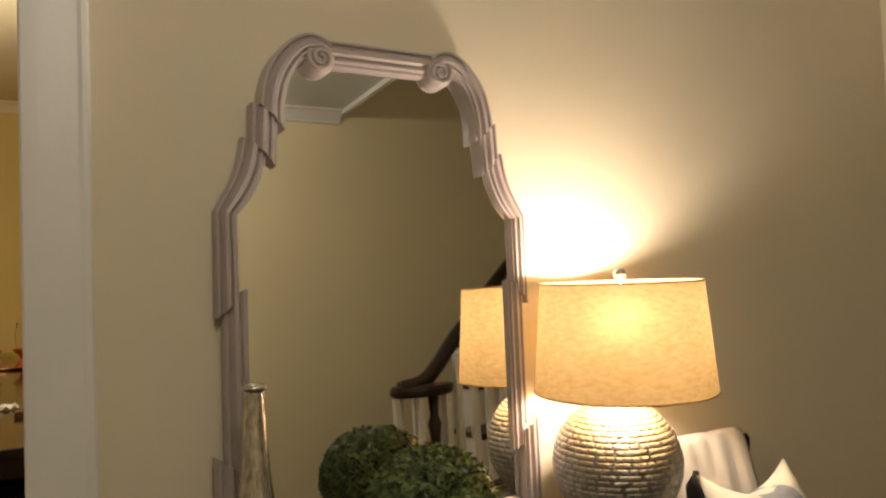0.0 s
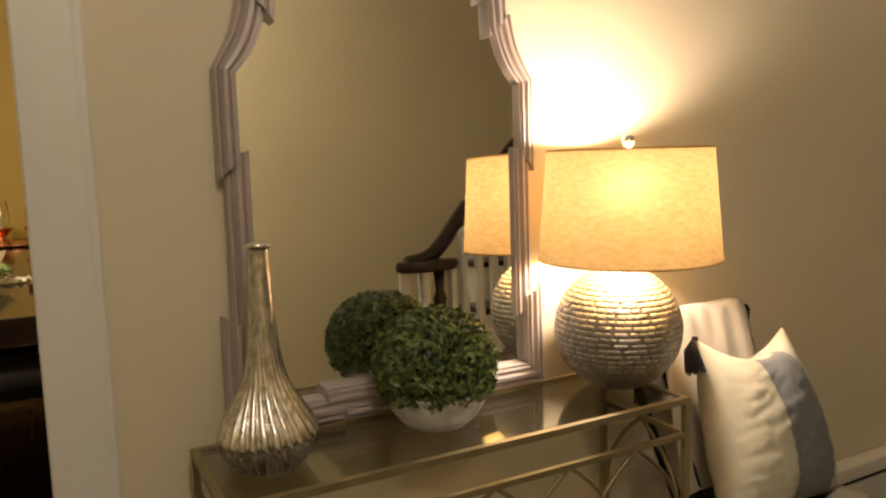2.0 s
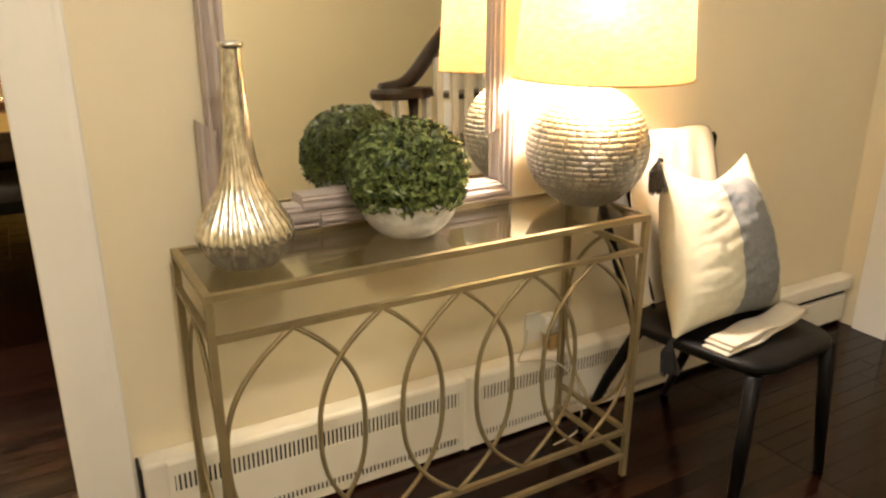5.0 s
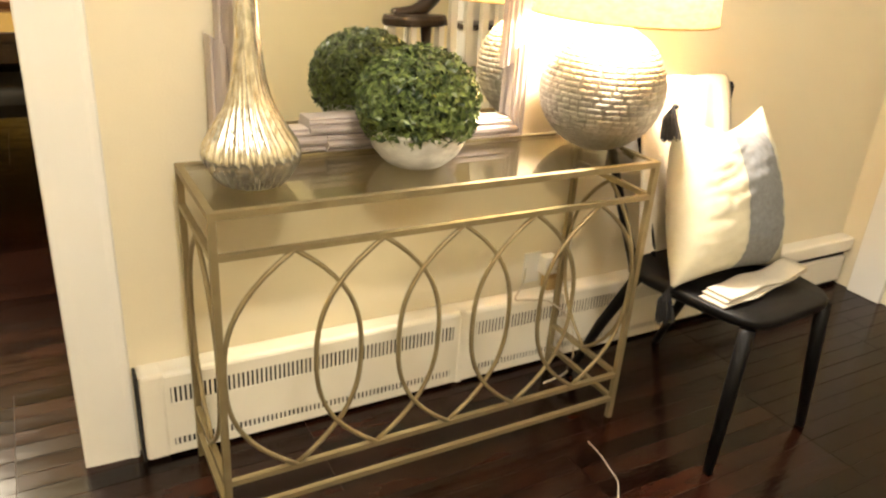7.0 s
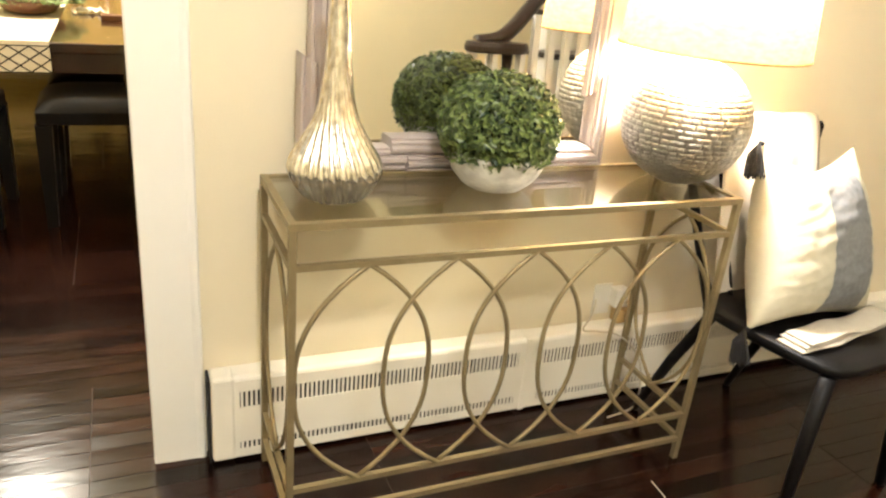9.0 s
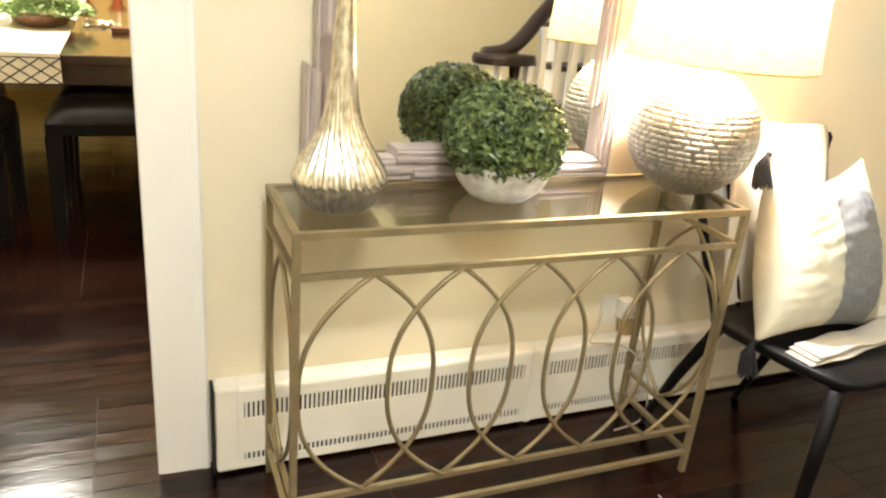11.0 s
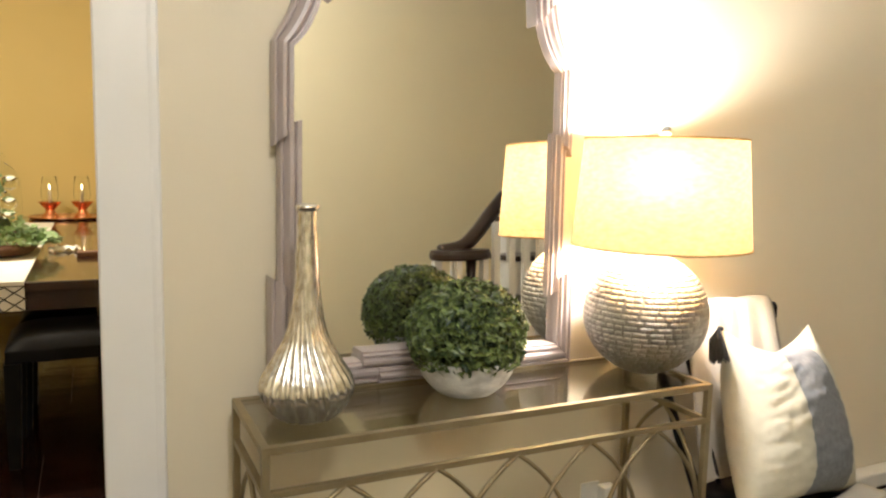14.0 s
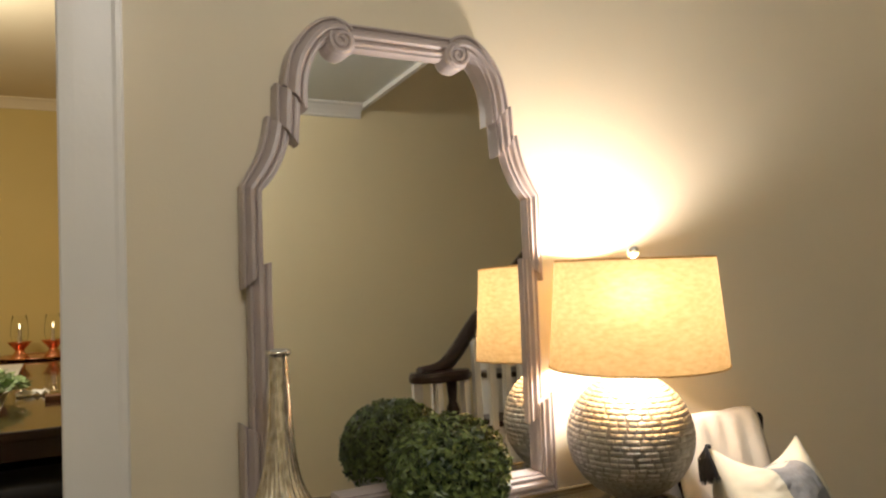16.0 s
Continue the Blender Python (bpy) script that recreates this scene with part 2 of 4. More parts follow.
def tube(bm, pts, r, sides=8, radii=None, closed=False, square=False):
    """A bar of round or square section along the points."""
    pts = [Vector(p) for p in pts]
    rings, up = [], None
    for i, p in enumerate(pts):
        a = pts[i - 1] if (i or closed) else p
        b = pts[(i + 1) % len(pts)] if (i < len(pts) - 1 or closed) else p
        d = (b - a).normalized()
        if up is None:
            up = Vector((0, 0, 1)) if abs(d.z) < 0.9 else Vector((0, 1, 0))
        s = d.cross(up).normalized()
        u = s.cross(d).normalized()
        up = u
        rr = radii[i] if radii else r
        k = 4 if square else sides
        off = math.pi / 4 if square else 0
        rr = rr * 1.414 if square else rr
        rings.append([bm.verts.new(p + rr * (math.cos(off + 2 * math.pi * j / k) * s + math.sin(off + 2 * math.pi * j / k) * u)) for j in range(k)])
    k = len(rings[0])
    n = len(rings)
    for i in range(n if closed else n - 1):
        for j in range(k):
            bm.faces.new((rings[i][j], rings[i][(j + 1) % k], rings[(i + 1) % n][(j + 1) % k], rings[(i + 1) % n][j]))
    if not closed:
        bm.faces.new(rings[0][::-1])
        bm.faces.new(rings[-1])
    return bm


def tubed(pts, r, **k):
    return tube(bmesh.new(), pts, r, **k)


def lathe(profile, n=48, flute=None, close=True):
    """Turn (radius, height) pairs round z; flute(angle, height, radius) may change the radius."""
    bm = bmesh.new()
    rows = []
    for r, z in profile:
        rows.append([bm.verts.new(((flute(2 * math.pi * j / n, z, r) if flute else r) * math.cos(2 * math.pi * j / n),
                                   (flute(2 * math.pi * j / n, z, r) if flute else r) * math.sin(2 * math.pi * j / n), z)) for j in range(n)])
    for a, b in zip(rows, rows[1:]):
        for j in range(n):
            bm.faces.new((a[j], a[(j + 1) % n], b[(j + 1) % n], b[j]))
    if close:
        bm.faces.new(rows[0][::-1])
        bm.faces.new(rows[-1])
    return bm


def spline(pts, per=8):
    """Catmull-Rom through the points, of any dimension."""
    out = []
    q = [pts[0], *pts, pts[-1]]
    for i in range(1, len(q) - 2):
        for s in range(per):
            t = s / per
            out.append(tuple(0.5 * (2 * b + (c - a) * t + (2 * a - 5 * b + 4 * c - d) * t * t + (3 * b - a - 3 * c + d) * t ** 3)
                             for a, b, c, d in zip(q[i - 1], q[i], q[i + 1], q[i + 2])))
    out.append(tuple(pts[-1]))
    return out


# ---- the hall and the dining room ----
X0, X1 = -2.3, 2.65            # hall, left to right
YB = -3.25                     # wall behind
OPEN_L, OPEN_R, OPEN_H = -1.75, -0.245, 2.12   # cased opening to the dining room
DINE_Y, DINE_X0, DINE_X1, DCEIL = 6.0, -2.9, 1.2, 3.08
WT = 0.14


def wall(name, boxes, mat, label):
    bm = bmesh.new()
    for lo, hi in boxes:
        box(bm, lo, hi)
    return setting(name, bm, mat, label, "wall")


wall("wall_north", [((OPEN_R, 0, 0), (X1, WT / 2, CEIL)), ((X0, 0, 0), (OPEN_L, WT / 2, CEIL)), ((OPEN_L, 0, OPEN_H), (OPEN_R, WT / 2, CEIL))], WALL,
     "smooth cream painted plaster wall behind the console table")
wall("wall_dining_near", [((OPEN_R, WT / 2, 0), (DINE_X1, WT, DCEIL)), ((DINE_X0, WT / 2, 0), (OPEN_L, WT, DCEIL)), ((OPEN_L, WT / 2, OPEN_H), (OPEN_R, WT, DCEIL))],
     GOLD_WALL, "golden yellow painted side of the dining wall")
XS = 3.9                       # end of the stair flight
wall("wall_east", [((X1, -0.9, 0), (X1 + 0.1, WT, 5.0)), ((X1 + 0.1, -0.9, 0), (XS, -0.8, 5.0)), ((XS, YB - 0.1, 0), (XS + 0.1, -0.8, 5.0))], WALL, "cream painted plaster wall at the hall's end")
wall("wall_west", [((X0 - 0.1, YB - 0.1, 0), (X0, WT, CEIL))], WALL, "cream painted plaster wall of the hall")
wall("wall_south", [((X0, YB - 0.1, 0), (XS, YB, 5.0))], HALL_WALL, "yellow painted plaster wall behind the stairs, lightened to look better lit")
wall("wall_stairwell", [((1.56, YB, CEIL + 0.1), (1.66, -0.9, 5.0)), ((1.66, -0.9, CEIL + 0.1), (X1, -0.8, 5.0))], WALL, "cream stairwell wall above the hall ceiling")
wall("wall_dining_far", [((DINE_X0, DINE_Y, 0), (DINE_X1, DINE_Y + 0.1, DCEIL))], GOLD_WALL, "golden yellow painted dining room wall")
wall("wall_dining_west", [((DINE_X0 - 0.1, WT, 0), (DINE_X0, DINE_Y, DCEIL))], GOLD_WALL, "golden yellow dining room side wall")
wall("wall_dining_east", [((DINE_X1, WT, 0), (DINE_X1 + 0.1, DINE_Y, DCEIL))], GOLD_WALL, "golden yellow dining room side wall by the hall")
bm = boxed((X0, YB, CEIL), (1.66, 0.0, CEIL + 0.1))
box(bm, (1.66, -0.8, CEIL), (X1, 0, CEIL + 0.1))
setting("ceiling", bm, CEILING, "pale grey-white painted hall ceiling", "ceiling")
setting("ceiling_dining", boxed((DINE_X0, WT, DCEIL), (DINE_X1, DINE_Y, DCEIL + 0.1)), DINE_CEIL, "pale painted dining room ceiling", "ceiling")
setting("ceiling_stairwell", boxed((1.56, YB, 5.0), (XS, -0.8, 5.1)), CEILING, "pale ceiling above the stairwell", "ceiling")


def moulding(bm, a, b, profile, inward):
    """A straight moulding from a to b: profile of (out, down) from the wall and ceiling line."""
    a, b, n = Vector(a), Vector(b), Vector(inward)
    r0 = [bm.verts.new(a + n * o + Vector((0, 0, z))) for o, z in profile]
    r1 = [bm.verts.new(b + n * o + Vector((0, 0, z))) for o, z in profile]
    k = len(profile)
    for i in range(k):
        bm.faces.new((r0[i], r0[(i + 1) % k], r1[(i + 1) % k], r1[i]))
    bm.faces.new(r0)
    bm.faces.new(r1[::-1])


CROWN = [(0, 0), (0.085, 0), (0.082, -0.012), (0.06, -0.022), (0.035, -0.05), (0.018, -0.075), (0.014, -0.09), (0, -0.095)]
bm = bmesh.new()
moulding(bm, (X0, YB, CEIL), (1.66, YB, CEIL), CROWN, (0, 1, 0))
setting("trim_crown_south", bm, TRIM, "white painted crown moulding under the hall ceiling", "moulding")
bm = bmesh.new()
moulding(bm, (1.66, YB, CEIL), (1.66, -0.9, CEIL), [(0, -0.03), (0.03, -0.03), (0.03, 0.1), (0, 0.1)], (1, 0, 0))
setting("trim_stairwell", bm, TRIM, "white painted edge of the stairwell opening", "moulding")
bm = bmesh.new()
moulding(bm, (DINE_X0, DINE_Y, DCEIL), (DINE_X1, DINE_Y, DCEIL), CROWN, (0, -1, 0))
setting("trim_crown_dining", bm, DINE_CEIL, "cream crown moulding of the dining room", "moulding")

# cased opening: flat casing with a rounded outer band, and the jamb lining
CAS = [(-0.02, 0), (-0.02, -0.014), (-0.016, -0.018), (0.012, -0.020), (0.084, -0.022), (0.092, -0.0245), (0.101, -0.025), (0.106, -0.020), (0.107, 0)]


def casing(name, x, sign, y, face):
    bm = bmesh.new()
    lo = [bm.verts.new((x + sign * u, y + face * -v, 0)) for u, v in CAS]
    hi = [bm.verts.new((x + sign * u, y + face * -v, OPEN_H + 0.1)) for u, v in CAS]
    k = len(CAS)
    for i in range(k):
        bm.faces.new((lo[i], lo[(i + 1) % k], hi[(i + 1) % k], hi[i]))
    bm.faces.new(lo)
    bm.faces.new(hi[::-1])
    return setting(name, bm, TRIM, "white painted flat door casing with a banded edge", "trim")


casing("trim_casing_right", OPEN_R + 0.006, 1, 0, -1)
casing("trim_casing_left", OPEN_L - 0.006, -1, 0, -1)
setting("trim_casing_head", boxed((OPEN_L - 0.12, -0.026, OPEN_H + 0.1), (OPEN_R + 0.12, 0, OPEN_H + 0.22), 0.004), TRIM, "white painted head casing", "trim")
bm = boxed((OPEN_R - 0.012, 0.0, 0), (OPEN_R, WT, OPEN_H))
box(bm, (OPEN_L, 0.0, 0), (OPEN_L + 0.012, WT, OPEN_H))
box(bm, (OPEN_L + 0.012, 0, OPEN_H - 0.012), (OPEN_R - 0.012, WT, OPEN_H))
setting("trim_jamb", bm, TRIM, "white painted jamb lining of the opening", "trim")
setting("trim_casing_east", boxed((X1 - 0.022, -0.24, 0), (X1, -0.10, 2.2), 0.004), TRIM, "white painted casing on the end wall", "trim")
setting("baseboard", boxed((DINE_X0, DINE_Y - 0.018, 0.0), (DINE_X1, DINE_Y, 0.16), 0.004), TRIM, "white painted dining room baseboard", "baseboard")


# ---- baseboard heater: enamelled covers with stamped slots ----
def heater(name, xa, xb, h, slots, end_cap, label):
    t = thing(name, (xa, 0, 0), label, "heater", group="baseboard heaters")
    L = xb - xa
    d = 0.062
    bm = bmesh.new()
    # cover in section: top with a rounded front edge, front with openings for the slot rows
    ua, ub = h - 0.090, h - 0.043
    la, lb = 0.036, 0.058
    front = -d
    for lo, hi in ((0.012, la), (lb, ua), (ub, h - 0.012)):
        box(bm, (0, front, lo), (L, front + 0.004, hi))
    prof = [(front, h - 0.012), (front + 0.003, h - 0.005), (front + 0.010, h), (-0.002, h), (-0.002, h - 0.004), (front + 0.012, h - 0.006), (front + 0.004, h - 0.012)]
    ra = [bm.verts.new((0, y, z)) for y, z in prof]
    rb = [bm.verts.new((L, y, z)) for y, z in prof]
    for i in range(len(prof)):
        bm.faces.new((ra[i], ra[(i + 1) % len(prof)], rb[(i + 1) % len(prof)], rb[i]))
    s0, s1 = slots
    for lo, hi in ((la, lb), (ua, ub)):
        box(bm, (0, front, lo), (s0, front + 0.004, hi))
        box(bm, (s1, front, lo), (L, front + 0.004, hi))
    part("cover", bm, HEATER, t)
    bars = bmesh.new()
    n = int((s1 - s0) / 0.0118)
    for lo, hi in ((la, lb), (ua, ub)):
        for i in range(n):
            x = s0 + (i + 0.5) * (s1 - s0) / n
            box(bars, (x - 0.0032, front + 0.0005, lo), (x + 0.0032, front + 0.0035, hi))
    tagged(part("slot_bar", bars, HEATER, t), kind="stuff")
    # shade behind the slots, put in as a near-black box
    part("inside", boxed((0.004, front + 0.016, 0.014), (L - 0.004, -0.003, h - 0.008)), DARK, t, "near-black box painted as the shade inside the heater")
    if end_cap:
        part("end_cap", boxed((-0.004, front - 0.003, 0.008), (0.055, -0.001, h + 0.003), 0.009), HEATER, t)
        # thin near-black strip drawn as the shadow line by the casing
        part("end_gap_shade", boxed((-0.0105, front + 0.006, 0.001), (-0.0045, -0.001, h - 0.004)), DARK, t, "near-black strip painted as the shadow beside the heater's end")
    else:
        part("seam_strip", boxed((-0.006, front - 0.003, 0.008), (0.012, -0.001, h + 0.003), 0.002), HEATER, t)
    return t


heater("baseboard_heater", -0.117, 0.766, 0.253, (0.065, 0.863), True, "cream enamelled baseboard heater with two rows of stamped slots")
heater("baseboard_heater", 0.772, 1.62, 0.250, (0.052, 0.84), False, "cream enamelled baseboard heater section with stamped slots, beside the chair")
t = thing("baseboard_cover", (1.626, 0, 0), "cream enamelled low baseboard cover with a shadow groove", "heater")
part("cover", boxed((0, -0.050, 0.022), (1.012, -0.002, 0.135), 0.004), HEATER, t)
part("ledge", boxed((0, -0.068, 0.165), (1.012, -0.002, 0.222), 0.008), HEATER, t)
# the groove's shade is a near-black block set back under the ledge
part("groove", boxed((0, -0.036, 0.004), (1.012, -0.001, 0.170)), DARK, t, "near-black block painted as the shade in the groove under the ledge")


# ---- console table: gilt bars, interlaced pointed ovals, dark glass ----
TW, TF, TB, TH, BAR = 1.112, -0.386, -0.068, 0.780, 0.0076


def bar(parent, name, a, b, r=BAR):
    return part(name, tubed([a, b], r, square=True), GILT, parent)


def lens(centre, half, z0, z1, side, n=22):
    """One bowed side of a pointed oval, as (across, height)."""
    out = []
    for i in range(n + 1):
        s = -1 + 2 * i / n
        out.append((centre + side * half * (1 - abs(s) ** 2.6), (z0 + z1) / 2 + s * (z1 - z0) / 2))
    return out


table = thing("console_table", (0, 0, 0), "slim gilt metal console table with interlaced ovals and glass top", "table")
for x in (BAR, TW - BAR):
    for y in (TF + BAR, TB - BAR):
        bar(table, "leg", (x, y, 0), (x, y, TH - 0.0155))
xa, xb, ya, yb = 0.0, TW, TF + BAR, TB - BAR
for z, names in ((TH - BAR, "top_bar"),):
    bar(table, names, (xa, ya, z), (xb, ya, z))
    bar(table, names, (xa, yb, z), (xb, yb, z))
    bar(table, names, (BAR, ya + BAR, z), (BAR, yb - BAR, z))
    bar(table, names, (TW - BAR, ya + BAR, z), (TW - BAR, yb - BAR, z))
for z, name in ((0.686, "upper_rail"), (0.147, "lower_rail"), (0.066, "foot_rail")):
    r = 0.0066
    bar(table, name, (2 * BAR, ya, z), (TW - 2 * BAR, ya, z), r)
    bar(table, name, (BAR, ya + BAR, z), (BAR, yb - BAR, z), r)
    bar(table, name, (TW - BAR, ya + BAR, z), (TW - BAR, yb - BAR, z), r)
for k in range(5):
    c = 0.1640 + 0.1950 * k
    for s in (-1, 1):
        part("oval_bar", tubed([(x, ya + 0.002 * s, z) for x, z in lens(c, 0.150, 0.150, 0.683, s)], 0.0056, sides=6), GILT, table, smooth=True)
for x in (BAR, TW - BAR):
    for s in (-1, 1):
        part("oval_bar", tubed([(x + 0.002 * s, y, z) for y, z in lens((ya + yb) / 2, 0.140, 0.150, 0.683, s)], 0.0056, sides=6), GILT, table, smooth=True)
part("glass_top", boxed((2 * BAR - 0.001, TF + 2 * BAR - 0.001, TH - 0.012), (TW - 2 * BAR + 0.001, TB - 2 * BAR + 0.001, TH - 0.003), 0.001), TOPGLASS, table,
     "grey-tinted reflective glass top")
ON = TH - 0.003               # what stands on the glass

# ---- mirror: painted frame in stepped sections with scrolls ----
MA = radians(1.5)
mirror = thing("wall_mirror", (0.494, -0.050, TH), "tall arched mirror in a mauve-grey painted stepped frame with two scrolls", "mirror")
mirror.rotation_euler = (-MA, radians(0.45), 0)
MOULD = [(0, -0.022), (0, 0.004), (0.05, 0.012), (0.13, 0.013), (0.19, 0.006), (0.27, 0.011), (0.40, 0.020), (0.55, 0.020), (0.64, 0.011), (0.69, 0.008),
         (0.74, 0.013), (0.82, 0.013), (0.88, 0.004), (0.97, 0.004), (1, -0.001), (1, -0.022)]


def moulded(name, outer, inner, proud):
    """A moulding between two lines (across, up), raised by the given depth and rising towards the glass, closed at its ends."""
    bm = bmesh.new()
    rings = []
    for (a, b), (c, d) in zip(outer, inner):
        rings.append([bm.verts.new((a + (c - a) * f, -(w + (proud + 0.010 * f if 0 < w else 0)), b + (d - b) * f)) for f, w in MOULD])
    k = len(MOULD)
    for p, q in zip(rings, rings[1:]):
        for i in range(k):
            bm.faces.new((p[i], p[(i + 1) % k], q[(i + 1) % k], q[i]))
    bm.faces.new(rings[0])
    bm.faces.new(rings[-1][::-1])
    return part(name, bm, FRAME, mirror)


def flip(line, s):
    return [(s * a, b) for a, b in line]


WHO, WHI = 0.399, 0.353        # half widths, outer and inner
CURVE_O = spline([(WHO, 0.787), (0.382, 0.818), (0.361, 0.857), (0.347, 0.900), (0.338, 0.950)], 6)
CURVE_I = spline([(WHI, 0.775), (0.324, 0.808), (0.303, 0.848), (0.292, 0.880), (0.284, 0.912)], 6)
ARCH_O = spline([(0.302, 1.022), (0.297, 1.058), (0.286, 1.100), (0.268, 1.133), (0.243, 1.163), (0.214, 1.186), (0.180, 1.198), (0.148, 1.190), (0.128, 1.172)], 5)
ARCH_I = spline([(0.246, 0.966), (0.246, 1.000), (0.244, 1.030), (0.238, 1.060), (0.228, 1.088), (0.212, 1.115), (0.193, 1.134), (0.174, 1.143), (0.164, 1.146)], 5)
for s in (-1, 1):
    moulded("side_foot", flip([(WHO + 0.009, 0.0), (WHO + 0.009, 0.264)], s), flip([(WHI + 0.004, 0.058), (WHI + 0.004, 0.232)], s), 0.016)
    moulded("side_lower", flip([(WHO - 0.014, 0.212), (WHO - 0.014, 0.600)], s), flip([(WHI - 0.020, 0.180), (WHI - 0.020, 0.617)], s), 0.0)
    moulded("side_upper", flip([(WHO, 0.556), *CURVE_O], s), flip([(WHI, 0.600), *CURVE_I], s), 0.006)
    moulded("step_block", flip([(0.321, 0.940), (0.318, 1.026)], s), flip([(0.267, 0.884), (0.260, 0.990)], s), 0.014)
    moulded("arch", flip(ARCH_O, s), flip(ARCH_I, s), 0.022)
    bm = lathe([(0.001, 0.030), (0.028, 0.030), (0.034, 0.026), (0.037, 0.018), (0.037, -0.02)], 32)
    tube(bm, [(r * math.cos(a), r * math.sin(a), 0.031) for r, a in ((0.005 + 0.025 * i / 48, 1.2 + i * 0.25) for i in range(49))], 0.0054, sides=6)
    bmesh.ops.transform(bm, matrix=pose(s * 0.156 - 0.006, -0.010, 1.138, 90, 0, 0) @ Matrix.Diagonal((s, 1, 1, 1)), verts=bm.verts)
    part("scroll", bm, FRAME, mirror, smooth=False)
moulded("top_rail", [(-0.150, 1.190), (0.150, 1.190)], [(-0.150, 1.126), (0.150, 1.126)], 0.010)
moulded("bottom_rail", [(-WHO - 0.004, 0.0), (WHO + 0.004, 0.0)], [(-WHI, 0.057), (WHI, 0.057)], 0.018)
moulded("bottom_step", [(-0.196, 0.030), (0.196, 0.030)], [(-0.196, 0.080), (0.196, 0.080)], 0.024)
moulded("bottom_block", [(-0.155, 0.0), (0.155, 0.0)], [(-0.155, 0.040), (0.155, 0.040)], 0.031)
bm = bmesh.new()
line = [(WHI - 0.002, 0.05), (WHI + 0.01, 0.765), *[(a + 0.012, b) for a, b in CURVE_I[1:]], (0.272, 0.94), *[(a + 0.012, b) for a, b in ARCH_I[4:]], (0.15, 1.16)]
vs = [bm.verts.new((a, -0.003, b)) for a, b in [*line, *[(-a, b) for a, b in line[::-1]]]]
f = bm.faces.new(vs)
r = bmesh.ops.extrude_face_region(bm, geom=[f])
bmesh.ops.translate(bm, vec=(0, 0.007, 0), verts=[v for v in r["geom"] if isinstance(v, bmesh.types.BMVert)])
part("mirror_glass", bm, MIRROR, mirror, "clear silvered mirror glass")
part("backing", boxed((-0.30, 0.006, 0.02), (0.30, 0.016, 0.90)), BLACKWOOD, mirror)

# ---- table lamp: round base set with silver tiles, linen drum shade ----
lamp = thing("table_lamp", (*LAMP, ON), "lit table lamp with round silver tiled base and linen shade", "lamp")
R, SQ, ZC = 0.160, 0.985, 0.153
BX, BY = -0.008, 0.030           # the base stands a little off the leaning shade
part("foot", lathe([(0.048, 0), (0.051, 0.001), (0.051, 0.005), (0.046, 0.008)], 36), SILVER, lamp, smooth=True, loc=(BX, BY, 0))
prof = [((R - 0.0010) * math.cos(radians(a)), ZC + (R - 0.0010) * SQ * math.sin(radians(a))) for a in range(-70, 81, 6)]
body = part("body", lathe(prof, 48), SILVER_GROUT, lamp, "dull silver joints between the tiles", smooth=True, loc=(BX, BY, 0))
part("neck", lathe([(0.024, 0.305), (0.024, 0.318), (0.016, 0.326), (0.010, 0.335)], 20), CHROME, lamp, smooth=True, loc=(BX, BY, 0.002))
part("harp_rod", tubed([(BX, BY, 0.33), (BX * 0.4, BY * 0.4, 0.43), (0, 0, 0.50), (0, 0, 0.598)], 0.006, sides=10), CHROME, lamp, smooth=True)
part("socket", lathe([(0.016, 0.405), (0.018, 0.41), (0.018, 0.440), (0.012, 0.446)], 16), CHROME, lamp)
SZ0, SZ1, SR0, SR1 = 0.334, 0.604, 0.224, 0.201
shade = part("shade", lathe([(SR0, SZ0), (SR0 * 0.75 + SR1 * 0.25, SZ0 * 0.75 + SZ1 * 0.25), ((SR0 + SR1) / 2, (SZ0 + SZ1) / 2), (SR1, SZ1)], 96, close=False), SHADE, lamp,
             "glowing oatmeal linen drum shade", smooth=True)
for z, r in ((SZ0, SR0), (SZ1, SR1)):
    part("rim", tubed([(r * math.cos(2 * math.pi * i / 64), r * math.sin(2 * math.pi * i / 64), z) for i in range(64)], 0.0026, sides=5, closed=True), SHADE, shade)
for k in range(3):
    a = k * 2.094
    part("spoke", tubed([(0.012 * math.cos(a), 0.012 * math.sin(a), SZ1 - 0.012), (SR1 * math.cos(a), SR1 * math.sin(a), SZ1 - 0.003)], 0.0016, sides=5), CHROME, shade)
part("finial", lathe([(0.004, 0.596), (0.006, 0.606), (0.010, 0.609), (0.0145, 0.616), (0.016, 0.624), (0.0145, 0.632), (0.009, 0.638), (0.001, 0.640)], 20), CHROME, lamp,
     "polished ball finial", smooth=True)
rng = random.Random(4)
ROWS, SPAN = 29, 150
rest = bmesh.new()


def tile(bm, a0, a1, half):
    grid = []
    for i, a in enumerate((a0, a0 + 1.4, a1 - 1.4, a1)):
        line = []
        for j, b in enumerate((-half, -half * 0.72, 0, half * 0.72, half)):
            rr = R + ((0.0015 if j in (1, 2, 3) else 0.0004) if i in (1, 2) else 0.0) + (0.0005 if j == 2 and i in (1, 2) else 0)
            line.append(bm.verts.new((rr * math.cos(radians(a)) * math.cos(b), rr * math.cos(radians(a)) * math.sin(b), ZC + rr * SQ * math.sin(radians(a)))))
        grid.append(line)
    for i in range(3):
        for j in range(4):
            bm.faces.new((grid[i][j], grid[i][j + 1], grid[i + 1][j + 1], grid[i + 1][j]))


